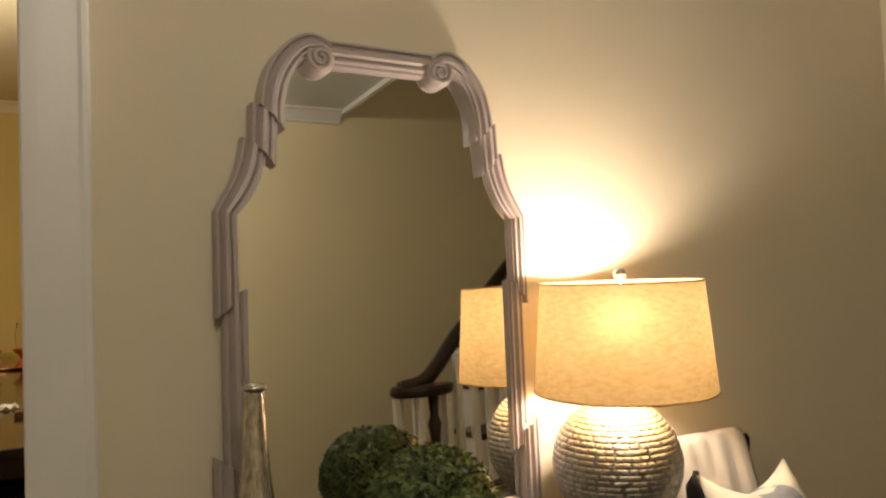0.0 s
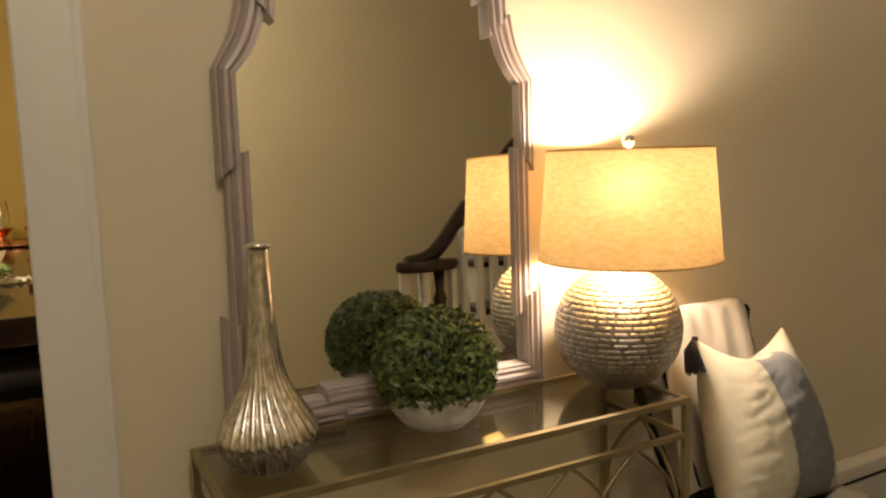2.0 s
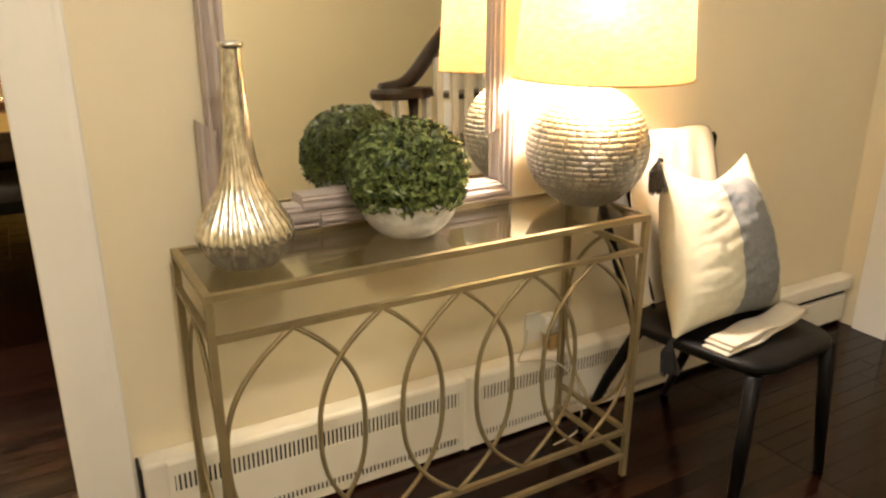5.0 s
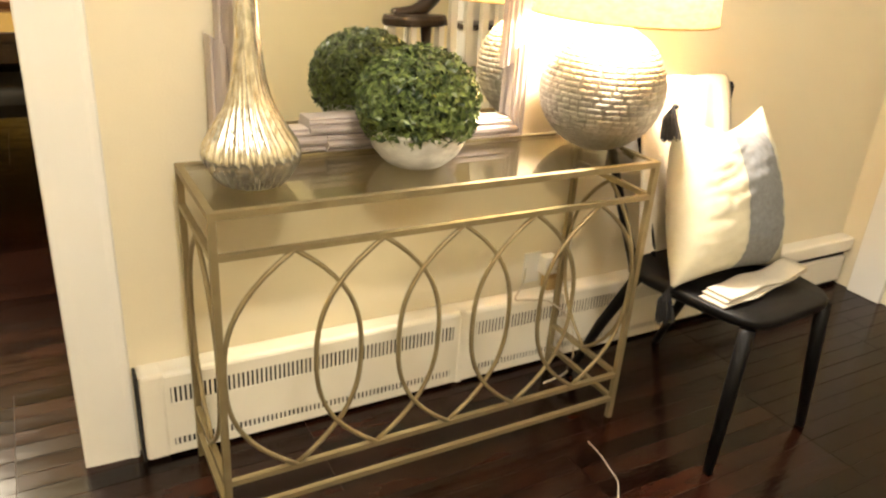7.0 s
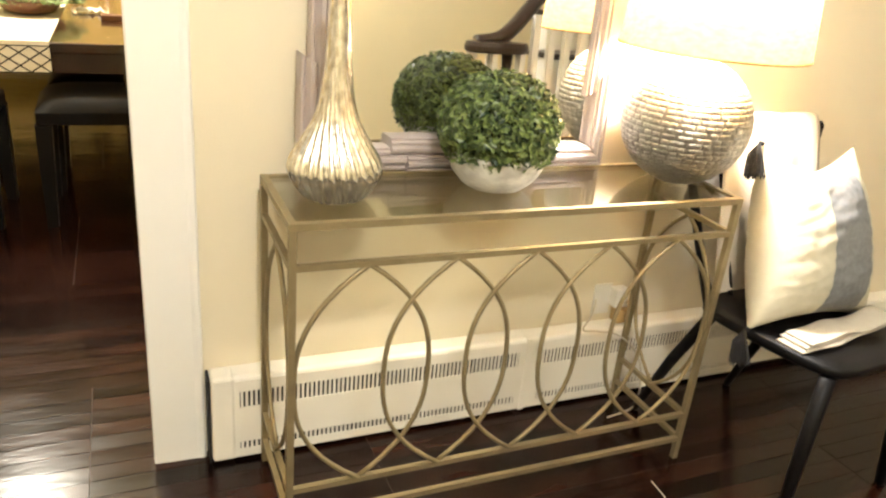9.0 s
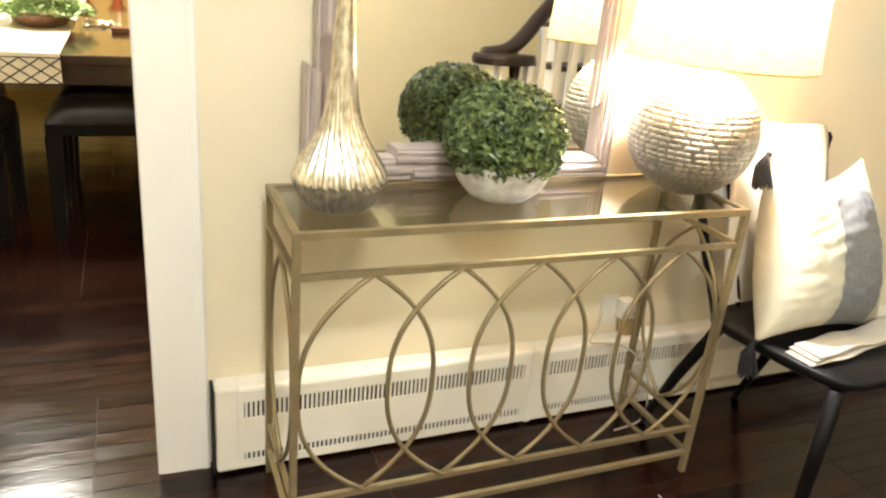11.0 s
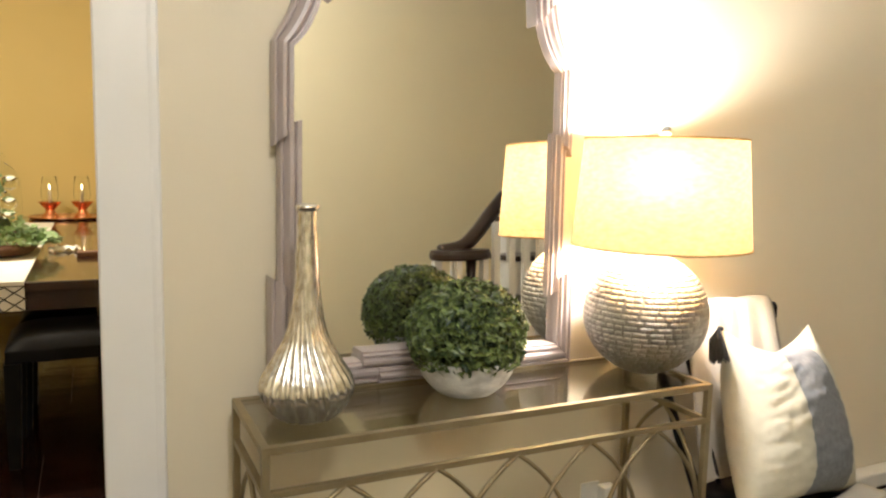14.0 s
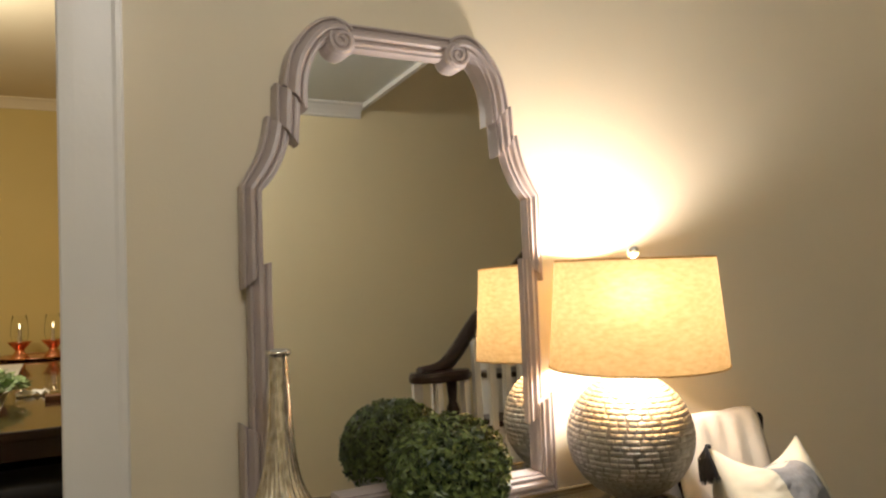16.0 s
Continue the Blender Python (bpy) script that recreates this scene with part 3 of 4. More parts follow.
for row in range(ROWS):
    a0 = -70 + row * (SPAN / ROWS)
    a1 = a0 + SPAN / ROWS - 0.28
    mid = radians((a0 + a1) / 2)
    n = max(8, round(2 * math.pi * R * math.cos(mid) / 0.0205))
    half = math.pi / n - 0.0006 / max(0.03, R * math.cos(mid))
    bm = bmesh.new()
    tile(bm, a0, a1, half)
    me = finish("tile", bm, SILVER)
    for j in range(n):
        turn = 2 * math.pi * (j + (row % 2) * 0.5) / n + rng.uniform(-0.03, 0.03)
        tilt = (radians(rng.uniform(-0.25, 0.25)), radians(rng.uniform(-0.25, 0.25)), turn)
        if -0.70 * math.cos(turn) - 0.71 * math.sin(turn) > 0.45 and 6 < row < 26:
            o = new("tile", me)
            o.parent = body
            o.rotation_euler = tilt
        else:
            k = len(rest.verts)
            tile(rest, a0, a1, half)
            rest.verts.ensure_lookup_table()
            bmesh.ops.transform(rest, matrix=Euler(tilt).to_matrix().to_4x4(), verts=rest.verts[k:])
tagged(part("back_tiles", rest, SILVER, body), kind="stuff")

# ---- fluted mercury-glass bottle vase ----
vase = thing("bottle_vase", (0.125, -0.235, ON), "tall fluted mercury-glass bottle vase with a narrow neck", "vase")
VP = spline([(0.050, 0.0), (0.066, 0.006), (0.088, 0.034), (0.0995, 0.062), (0.094, 0.088), (0.072, 0.124), (0.0475, 0.168), (0.0345, 0.215), (0.0270, 0.275),
             (0.0228, 0.345), (0.0192, 0.415), (0.0190, 0.432)], 5)


def flutes(a, z, r):
    deep = 0.125 * max(0.0, min(1.0, (r - 0.019) / 0.05)) * min(1.0, z / 0.02 + 0.15)
    return r * (1 - deep * (0.5 + 0.5 * math.cos(26 * (a + 1.1 * z + 0.9 * max(0, z - 0.1)))) ** 2)


part("body", lathe(VP, 26 * 8, flutes), MERCURY, vase, smooth=True)
part("lip", lathe([(0.0185, 0.430), (0.0235, 0.433), (0.0255, 0.438), (0.0240, 0.443), (0.0190, 0.444), (0.0150, 0.440), (0.0140, 0.40)], 40), MERCURY, vase, smooth=True)

# ---- clipped boxwood ball in a whitewashed bowl ----
plant = thing("boxwood_ball", (0.514, -0.204, ON), "clipped round boxwood plant in a whitewashed bowl", "plant")
BP = spline([(0.056, 0.0), (0.070, 0.006), (0.094, 0.030), (0.110, 0.060), (0.118, 0.088)], 4) + [(0.113, 0.089), (0.104, 0.060), (0.05, 0.03), (0.01, 0.028)]
part("bowl", lathe(BP, 60, lambda a, z, r: r * (1 + 0.012 * math.sin(9 * a + 40 * z) + 0.006 * math.sin(23 * a))), BOWL, plant, "rough whitewashed bowl", smooth=True)
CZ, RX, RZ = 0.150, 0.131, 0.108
# dark solid under the leaves, its colour stands for their inner shade
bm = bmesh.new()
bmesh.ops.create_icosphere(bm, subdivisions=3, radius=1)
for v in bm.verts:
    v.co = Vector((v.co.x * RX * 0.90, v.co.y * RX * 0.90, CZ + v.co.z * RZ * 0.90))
part("core", bm, LEAF_INNER_SHADE, plant)
rng = random.Random(11)
bm = bmesh.new()
for i in range(5600):
    z = rng.uniform(-0.80, 1)
    a = rng.uniform(0, 2 * math.pi)
    q = math.sqrt(max(0, 1 - (z * z if z > 0 else -z ** 3)))
    d = Vector((q * math.cos(a), q * math.sin(a), z))
    lump = 1 + 0.05 * noise.noise(d * 4.2)
    p = Vector((d.x * RX, d.y * RX, d.z * RZ)) * lump * rng.uniform(0.88, 1.085)
    nrm = (d + Vector((rng.uniform(-1, 1), rng.uniform(-1, 1), rng.uniform(-0.6, 1))) * 0.95).normalized()
    t1 = (d * 0.55 + Vector((rng.uniform(-1, 1), rng.uniform(-1, 1), rng.uniform(-0.8, 1)))).normalized()
    t1 = (t1 - nrm * t1.dot(nrm)).normalized()
    t2 = nrm.cross(t1)
    L, W = rng.uniform(0.0085, 0.0130), rng.uniform(0.0040, 0.0058)
    p = p + Vector((0, 0, CZ))
    ids = [bm.verts.new(p + t1 * u * L + t2 * v * W + nrm * h) for u, v, h in ((-1, 0, -0.001), (-0.2, -1, 0.0012), (1, 0, -0.0016), (-0.2, 1, 0.0012), (0.1, 0, -0.0008))]
    bm.faces.new((ids[0], ids[1], ids[4]))
    bm.faces.new((ids[1], ids[2], ids[4]))
    bm.faces.new((ids[2], ids[3], ids[4]))
    bm.faces.new((ids[3], ids[0], ids[4]))
me = bpy.data.meshes.new("foliage")
bm.to_mesh(me)
bm.free()
me.materials.append(LEAF)
o = tagged(new("foliage", me), "dense small dark green leaves", kind="stuff")
o.parent = plant

# ---- black wooden chair with a pillow and a throw ----
chair = thing("side_chair", (1.372, -0.47, 0), "black painted wooden side chair with splayed legs", "chair", rz=5)
SH = 0.452
bm = bmesh.new()
out = []
for i in range(48):
    a = 2 * math.pi * i / 48
    c, s = math.cos(a), math.sin(a)
    x = math.copysign(abs(c) ** 0.42, c)
    y = math.copysign(abs(s) ** 0.42, s)
    out.append((x * (0.208 + 0.024 * y), y * 0.220))
rows = []
for k, (sc, z) in enumerate(((0.93, SH - 0.034), (1.0, SH - 0.022), (1.0, SH - 0.008), (0.975, SH), (0.6, SH - 0.006), (0.2, SH - 0.009))):
    rows.append([bm.verts.new((x * sc, y * sc, z)) for x, y in out])
for a, b in zip(rows, rows[1:]):
    for j in range(48):
        bm.faces.new((a[j], a[(j + 1) % 48], b[(j + 1) % 48], b[j]))
bm.faces.new(rows[0][::-1])
bm.faces.new(rows[-1])
part("seat", bm, BLACKWOOD, chair, smooth=True)
for sx in (-1, 1):
    part("leg", tubed([(sx * 0.168 + 0.002, -0.182, SH - 0.03), (sx * 0.190 + 0.008, -0.188, 0.22), (sx * 0.214 + 0.014, -0.196, 0.0)], 0.017, radii=[0.0205, 0.0185, 0.0130], sides=10), BLACKWOOD, chair, smooth=True)
    part("leg", tubed([(sx * 0.168, 0.170, SH - 0.03), (sx * 0.190, 0.260, 0.22), (sx * 0.205, 0.345, 0.0)], 0.015, radii=[0.0175, 0.0165, 0.0115], sides=10), BLACKWOOD, chair, smooth=True)
    part("back_post", tubed([(sx * 0.175, 0.188, SH - 0.02), (sx * 0.210, 0.250, 0.62), (sx * 0.250, 0.320, 0.86)], 0.013, radii=[0.015, 0.013, 0.011], sides=10), BLACKWOOD, chair, smooth=True)
bm = bmesh.new()
N = 14
top = []
for i in range(N + 1):
    u = -1 + 2 * i / N
    top.append((u * 0.272, 0.318 + 0.030 * (1 - u * u), 0.868))
rings = []
for x, y, z in top:
    rings.append([bm.verts.new((x, y + b, z + c)) for b, c in ((-0.009, -0.035), (-0.011, 0.03), (0, 0.042), (0.010, 0.03), (0.010, -0.035))])
for p, q in zip(rings, rings[1:]):
    for j in range(5):
        bm.faces.new((p[j], p[(j + 1) % 5], q[(j + 1) % 5], q[j]))
bm.faces.new(rings[0])
bm.faces.new(rings[-1][::-1])
part("top_rail", bm, BLACKWOOD, chair)
for x in (-0.085, 0.0, 0.085):
    part("spindle", tubed([(x, 0.196, SH - 0.01), (x * 1.15, 0.27, 0.66), (x * 1.3, 0.338, 0.845)], 0.0075, sides=8), BLACKWOOD, chair, smooth=True)


def cloth(name, path, x0, x1, parent, mat, wob=0.006, seed=0, nx=26, thick=0.007, edge=0.02, label=""):
    """A hanging or folded cloth: a line in (y, z) carried across x with soft folds."""
    bm = bmesh.new()
    pts = spline(path, 6)
    g = []
    for j, (y, z) in enumerate(pts):
        v = j / (len(pts) - 1)
        row = []
        for i in range(nx + 1):
            u = i / nx
            f = noise.noise(Vector((u * 5 + seed, v * 2.2, seed))) * wob + noise.noise(Vector((u * 14, v * 5 + seed, 3))) * wob * 0.35
            x = x0 + (x1 - x0) * u + edge * noise.noise(Vector((v * 3, seed, u * 2)))
            row.append(bm.verts.new((x, y - abs(f), z + f * 0.6)))
        g.append(row)
    for a, b in zip(g, g[1:]):
        for i in range(nx):
            bm.faces.new((a[i], a[i + 1], b[i + 1], b[i]))
    me = finish(name, bm, mat, True)
    ob = new(name, me)
    if parent:
        ob.parent = parent
    m = ob.modifiers.new("thickness", "SOLIDIFY")
    m.thickness, m.offset = thick, 0
    return tagged(ob, label)


throw = thing("throw_blanket", (0, 0, SH), "ivory knitted throw draped over the chair back", "blanket")
cloth("hanging", [(-0.065, 0.20), (-0.072, 0.36), (-0.082, 0.452), (-0.112, 0.474), (-0.146, 0.462), (-0.180, 0.36), (-0.225, 0.20), (-0.262, 0.05), (-0.278, 0.012)],
      1.225, 1.575, throw, THROW, wob=0.012, seed=2)
fold = thing("folded_cloth", (1.375, -0.545, SH), "folded ivory cloth end lying on the chair seat", "cloth", rz=6)
for k, (za, zb, wx, off) in enumerate(((0.002, 0.0085, 0.185, 0.0), (0.009, 0.0155, 0.176, 0.006), (0.016, 0.0225, 0.168, 0.002))):
    bm = bmesh.new()
    prof = []
    for i in range(15):
        u = -1 + 2 * i / 14
        lift = 0.034 * max(0, u - 0.35) ** 1.2 + 0.003 * math.sin(7 * u + k)
        prof.append([bm.verts.new((u * wx + 0.004 * k, y + off + 0.006 * math.sin(3 * u + k), z + lift)) for y, z in
                     ((-0.037, za + 0.002), (-0.040, (za + zb) / 2), (-0.036, zb), (0.033, zb), (0.039, (za + zb) / 2), (0.033, za))])
    for p, q in zip(prof, prof[1:]):
        for j in range(6):
            bm.faces.new((p[j], p[(j + 1) % 6], q[(j + 1) % 6], q[j]))
    bm.faces.new(prof[0])
    bm.faces.new(prof[-1][::-1])
    part("fold", bm, THROW, fold, smooth=True)

pillow = thing("throw_pillow", (1.376, -0.455, SH + 0.004), "plump cream linen pillow with a wide grey band and black tassels", "pillow")
pillow.rotation_euler = (radians(-20), radians(2.5), radians(2))
PW, PH, PT = 0.224, 0.238, 0.124


def pillow_at(u, v, side, lift=0.0):
    """A point of the pillow: u across, v up, each from -1 to 1; pointed corners and a full middle."""
    x = u * PW * (1 - 0.13 * (1 - v * v) * abs(u) ** 2) * (0.900 - 0.115 * v)
    z = v * PH * (1 - (0.36 if v > 0 else 0.12) * (1 - u * u) * abs(v) ** 2.5)
    t = PT * (max(0.0, (1 - u * u) * (1 - v * v))) ** 0.52 * (1.0 + 0.10 * (0.2 - v))
    crease = noise.noise(Vector((u * 1.7 + v * 0.9, v * 7.5 - u * 1.6, side * 5)))
    fine = noise.noise(Vector((u * 4.5 + 3, v * 13 + u * 5, side * 2)))
    t *= 1 + 0.05 * noise.noise(Vector((u * 2.1, v * 2.6, side * 3))) - 0.036 * (1 - min(1.0, abs(crease) * 3.2)) + 0.012 * fine + 0.02 * noise.noise(Vector((u * 15, v * 17, side)))
    return Vector((x, -side * (t + lift), z + PH * 0.94))


bm = bmesh.new()
N = 56
for side in (1, -1):
    g = [[bm.verts.new(pillow_at(-1 + 2 * i / N, -1 + 2 * j / N, side)) for i in range(N + 1)] for j in range(N + 1)]
    for j in range(N):
        for i in range(N):
            bm.faces.new((g[j][i], g[j][i + 1], g[j + 1][i + 1], g[j + 1][i]))
bmesh.ops.remove_doubles(bm, verts=bm.verts, dist=0.0004)
part("cushion", bm, LINEN, pillow, smooth=True)
bm = bmesh.new()
for side in (1, -1):
    g = [[bm.verts.new(pillow_at(-0.27 - 0.04 * (-1 + 2 * j / N) + 0.76 * i / 24, -0.995 + 1.99 * j / N, side, 0.0022)) for i in range(25)] for j in range(N + 1)]
    for j in range(N):
        for i in range(24):
            bm.faces.new((g[j][i], g[j][i + 1], g[j + 1][i + 1], g[j + 1][i]))
part("band", bm, GREYBAND, pillow, "wide grey woven band", smooth=True)
for u, v in ((-1, 1), (-1, -1)):
    p = pillow_at(u * 0.99, v * 0.99, 1)
    bm = bmesh.new()
    rng = random.Random(3)
    tube(bm, [p, p + Vector((-0.012, 0, 0.002))], 0.006, sides=8)
    for k in range(60):
        q = p + Vector((-0.012, 0, 0.002))
        e = q + Vector((rng.uniform(-0.040, 0.006), rng.uniform(-0.02, 0.02), rng.uniform(-0.092, -0.070)))
        tube(bm, [q, (q + e) / 2 + Vector((rng.uniform(-0.010, -0.002), rng.uniform(-0.008, 0.008), 0.008)), e], 0.0022, sides=4)
    part("tassel", bm, TASSEL, pillow, "black yarn tassel")

# ---- wall socket, plug and cord under the table ----
outlet = thing("wall_socket", (1.075, 0, 0.325), "cream wall socket plate with a plug-in adapter", "socket")
part("plate", boxed((-0.060, -0.007, -0.05), (0.002, 0.0, 0.052), 0.002), PLASTIC, outlet)
part("adapter", boxed((-0.008, -0.045, -0.015), (0.040, -0.007, 0.045), 0.004), PLASTIC, outlet)
part("adapter_box", boxed((0.010, -0.046, -0.070), (0.058, -0.007, -0.027), 0.003), AMBER, outlet, "amber yellow block")
cable = thing("lamp_cord", (0, 0, 0), "pale lamp cord hanging from the socket", "cord")
part("cord", tubed(spline([(1.02, -0.012, 0.33), (0.985, -0.05, 0.30), (0.945, -0.075, 0.268), (0.99, -0.085, 0.262), (1.07, -0.09, 0.240), (1.15, -0.10, 0.16), (1.165, -0.12, 0.07),
                           (1.13, -0.15, 0.012), (1.02, -0.17, 0.006)], 8), 0.0032, sides=6), CORD, cable, smooth=True)
part("cord_upper", tubed(spline([(1.10, -0.055, 0.33), (1.13, -0.075, 0.42), (1.10, -0.066, 0.60), (1.085, -0.064, 0.775)], 8), 0.0030, sides=6), CORD, cable, smooth=True)


# ---- dining room ----
DT = 0.765
dtable = thing("dining_table", (0, 0, 0), "long dark walnut dining table with a polished top", "table")
part("tabletop", boxed((-1.42, 1.86, DT - 0.045), (-0.12, 5.65, DT), 0.006), TABLEWOOD, dtable)
part("apron", boxed((-1.36, 1.92, DT - 0.135), (-0.18, 5.59, DT - 0.045)), TABLEWOOD, dtable)
for x in (-1.34, -0.26):
    for y in (1.94, 5.49):
        part("leg", boxed((x, y, 0), (x + 0.08, y + 0.08, DT - 0.135), 0.005), TABLEWOOD, dtable)
runner = thing("table_runner", (0, 0, DT), "white linen table runner with a black lattice border", "table linen")
RX0, RX1 = -1.07, -0.535
bm = boxed((RX0, 1.852, 0.001), (RX1, 4.9, 0.005))
box(bm, (RX0, 1.850, -0.125), (RX1, 1.8545, 0.005))
part("cloth", bm, RUNNER, runner)
n = 7
for row in range(2):
    for i in range(n):
        xa = RX0 + (RX1 - RX0) * i / n
        w = (RX1 - RX0) / n
        z0, z1 = -0.122 + row * 0.053, -0.122 + (row + 1) * 0.053
        part("lattice_stitch", tubed([(xa, 1.849, z0), (xa + w, 1.849, z1)], 0.0028, sides=4), LATTICE, runner)
        part("lattice_stitch", tubed([(xa, 1.8485, z1), (xa + w, 1.8485, z0)], 0.0028, sides=4), LATTICE, runner)
for z in (-0.123, -0.014):
    part("border_line", tubed([(RX0, 1.8485, z), (RX1, 1.8485, z)], 0.0022, sides=4), LATTICE, runner)


def stool(x, y, rz):
    t = thing("dining_stool", (x, y, 0), "black leather upholstered backless dining stool with dark legs", "stool", rz=rz, group="stools at the dining table")
    bm = bmesh.new()
    nn = 14
    g = []
    for j in range(nn + 1):
        g.append([])
        for i in range(nn + 1):
            u, v = -1 + 2 * i / nn, -1 + 2 * j / nn
            g[-1].append(bm.verts.new((u * 0.235, v * 0.22, 0.505 + 0.065 * ((1 - u ** 4) * (1 - v ** 4)) ** 0.5)))
    for j in range(nn):
        for i in range(nn):
            bm.faces.new((g[j][i], g[j][i + 1], g[j + 1][i + 1], g[j + 1][i]))
    part("cushion", bm, LEATHER, t, smooth=True)
    part("seat_frame", boxed((-0.235, -0.22, 0.450), (0.235, 0.22, 0.506), 0.006), LEATHER, t)
    for sx in (-1, 1):
        for sy in (-1, 1):
            part("leg", tubed([(sx * 0.208, sy * 0.193, 0.451), (sx * 0.214, sy * 0.198, 0)], 0.02, radii=[0.032, 0.022], square=True), BLACKWOOD, t)
    return t


stool(-0.375, 1.93, 1)
stool(-1.00, 1.94, -2)
stool(-0.36, 2.42, 0)
dough = thing("dough_bowl", (-0.68, 2.88, DT + 0.006), "long carved wooden dough bowl filled with greenery", "bowl")
bm = lathe([(0.10, 0), (0.16, 0.012), (0.20, 0.05), (0.215, 0.075), (0.20, 0.075), (0.15, 0.03), (0.01, 0.024)], 40)
bmesh.ops.transform(bm, matrix=Matrix.Diagonal((0.75, 1.5, 1, 1)), verts=bm.verts)
part("bowl", bm, DOUGH, dough, smooth=True)
rng = random.Random(21)
bm = bmesh.new()
for i in range(900):
    a, q = rng.uniform(0, 6.283), math.sqrt(rng.random())
    p = Vector((0.23 * q * math.cos(a), 0.30 * q * math.sin(a), 0.06 + rng.random() * 0.13 * (1.15 - q)))
    d = Vector((math.cos(a) * q + rng.uniform(-0.5, 0.5), math.sin(a) * q + rng.uniform(-0.5, 0.5), rng.uniform(0.1, 1.0))).normalized()
    s = d.cross(Vector((rng.uniform(-1, 1), rng.uniform(-1, 1), 1))).normalized()
    L, W = rng.uniform(0.025, 0.055), rng.uniform(0.010, 0.018)
    k = [bm.verts.new(p + d * a0 * L + s * b0 * W + Vector((0, 0, -0.012 * a0 * a0))) for a0, b0 in ((0, 0), (0.5, -1), (1.0, -0.3), (1.15, 0), (1.0, 0.3), (0.5, 1))]
    bm.faces.new(k)
for i in range(70):
    a, q = rng.uniform(0, 6.283), math.sqrt(rng.random())
    p = Vector((-0.02 + 0.060 * q * math.cos(a), -0.02 + 0.060 * q * math.sin(a), 0.07 + rng.random() * 0.34))
    d = Vector((rng.uniform(-1, 1), rng.uniform(-1, 1), rng.uniform(0, 1.2))).normalized()
    s = d.cross(Vector((rng.uniform(-1, 1), rng.uniform(-1, 1), 1))).normalized()
    k = [bm.verts.new(p + d * a0 * 0.022 + s * b0 * 0.011) for a0, b0 in ((0, 0), (0.5, -1), (1.0, -0.3), (1.15, 0), (1.0, 0.3), (0.5, 1))]
    bm.faces.new(k)
tagged(part("greenery", bm, SAGE, dough, "loose sage green leaves"), kind="stuff")
jar = thing("glass_cloche", (-0.70, 2.86, DT + 0.045), "clear glass jar filled with glass balls, standing in the greenery", "jar")
part("glass", lathe(spline([(0.080, 0.0), (0.092, 0.03), (0.098, 0.20), (0.092, 0.34), (0.06, 0.42), (0.03, 0.445), (0.022, 0.46), (0.03, 0.485), (0.014, 0.50)], 4), 36), GLASS, jar, smooth=True)
for k in range(9):
    a, z = k * 2.4, 0.055 + 0.036 * k
    part("glass_ball", lathe([(0.040 * math.cos(radians(q)), 0.040 * math.sin(radians(q))) for q in range(-88, 89, 11)], 20), BALL, jar, "clear glass ball", smooth=True,
         loc=(0.042 * math.cos(a), 0.042 * math.sin(a), z))
tray = thing("copper_tray", (-0.45, 5.38, DT), "low round copper tray under the candle holders", "tray")
part("plate", lathe([(0.22, 0), (0.29, 0.006), (0.305, 0.024), (0.298, 0.025), (0.24, 0.008), (0.01, 0.007)], 40), COPPER, tray, smooth=True)


def candle(x, y):
    c = thing("candle_holder", (x, y, DT + 0.008), "copper candle holder with a clear glass hurricane", "candle holder", group="candle holders on the tray")
    part("cup", lathe(spline([(0.046, 0), (0.044, 0.006), (0.026, 0.030), (0.022, 0.042), (0.034, 0.058), (0.056, 0.082), (0.053, 0.083), (0.034, 0.064)], 3) + [(0.005, 0.055)], 28), COPPER, c, smooth=True)
    part("candle", lathe([(0.009, 0.058), (0.007, 0.146), (0.002, 0.149)], 14), WAX, c)
    part("chimney", lathe([(0.034, 0.085), (0.042, 0.12), (0.040, 0.17), (0.033, 0.22), (0.031, 0.22), (0.038, 0.17), (0.040, 0.12), (0.032, 0.085)], 24, close=False), GLASS, c, smooth=True)
    part("flame", lathe([(0.001, 0.150), (0.0028, 0.156), (0.0022, 0.166), (0.0005, 0.180)], 8), FLAME, c)
    c.scale = (1.6, 1.6, 1.6)
    return c


candle(-0.58, 5.36)
candle(-0.335, 5.40)
napkin = thing("paper_napkin", (-0.41, 2.98, DT), "small crumpled white paper on the table", "paper")
bm = bmesh.new()
g = [[bm.verts.new((-0.08 + 0.020 * i, -0.05 + 0.017 * j, 0.006 + 0.045 * abs(noise.noise(Vector((i * 0.5, j * 0.6, 2)))))) for i in range(9)] for j in range(7)]
for j in range(6):
    for i in range(8):
        bm.faces.new((g[j][i], g[j][i + 1], g[j + 1][i + 1], g[j + 1][i]))
part("sheet", bm, RUNNER, napkin)
block = thing("small_box", (-0.275, 2.70, DT), "small dark box on the dining table", "box")
part("body", boxed((-0.07, -0.045, 0), (0.07, 0.045, 0.028), 0.004), DOUGH, block)
pend = thing("pendant_lamp", (-1.0, 2.75, 2.38), "lit opal glass dining pendant", "lamp")
opal = part("glass_bowl", lathe(spline([(0.01, 0.0), (0.15, 0.012), (0.24, 0.05), (0.27, 0.09)], 4), 36), GLOW_WARM, pend, smooth=True)
opal.visible_shadow = False
part("stem", tubed([(0, 0, 0.09), (0, 0, DCEIL - 2.38)], 0.008), PENDANT, pend)
part("canopy", lathe([(0.06, DCEIL - 2.38 - 0.03), (0.07, DCEIL - 2.38 - 0.001)], 24), PENDANT, pend)
# out-of-view fixture built around the added hall light
dome = thing("added_ceiling_lamp", (-0.1, -2.15, CEIL), "round opal flush ceiling lamp, unseen, added to light the hall", "lamp")
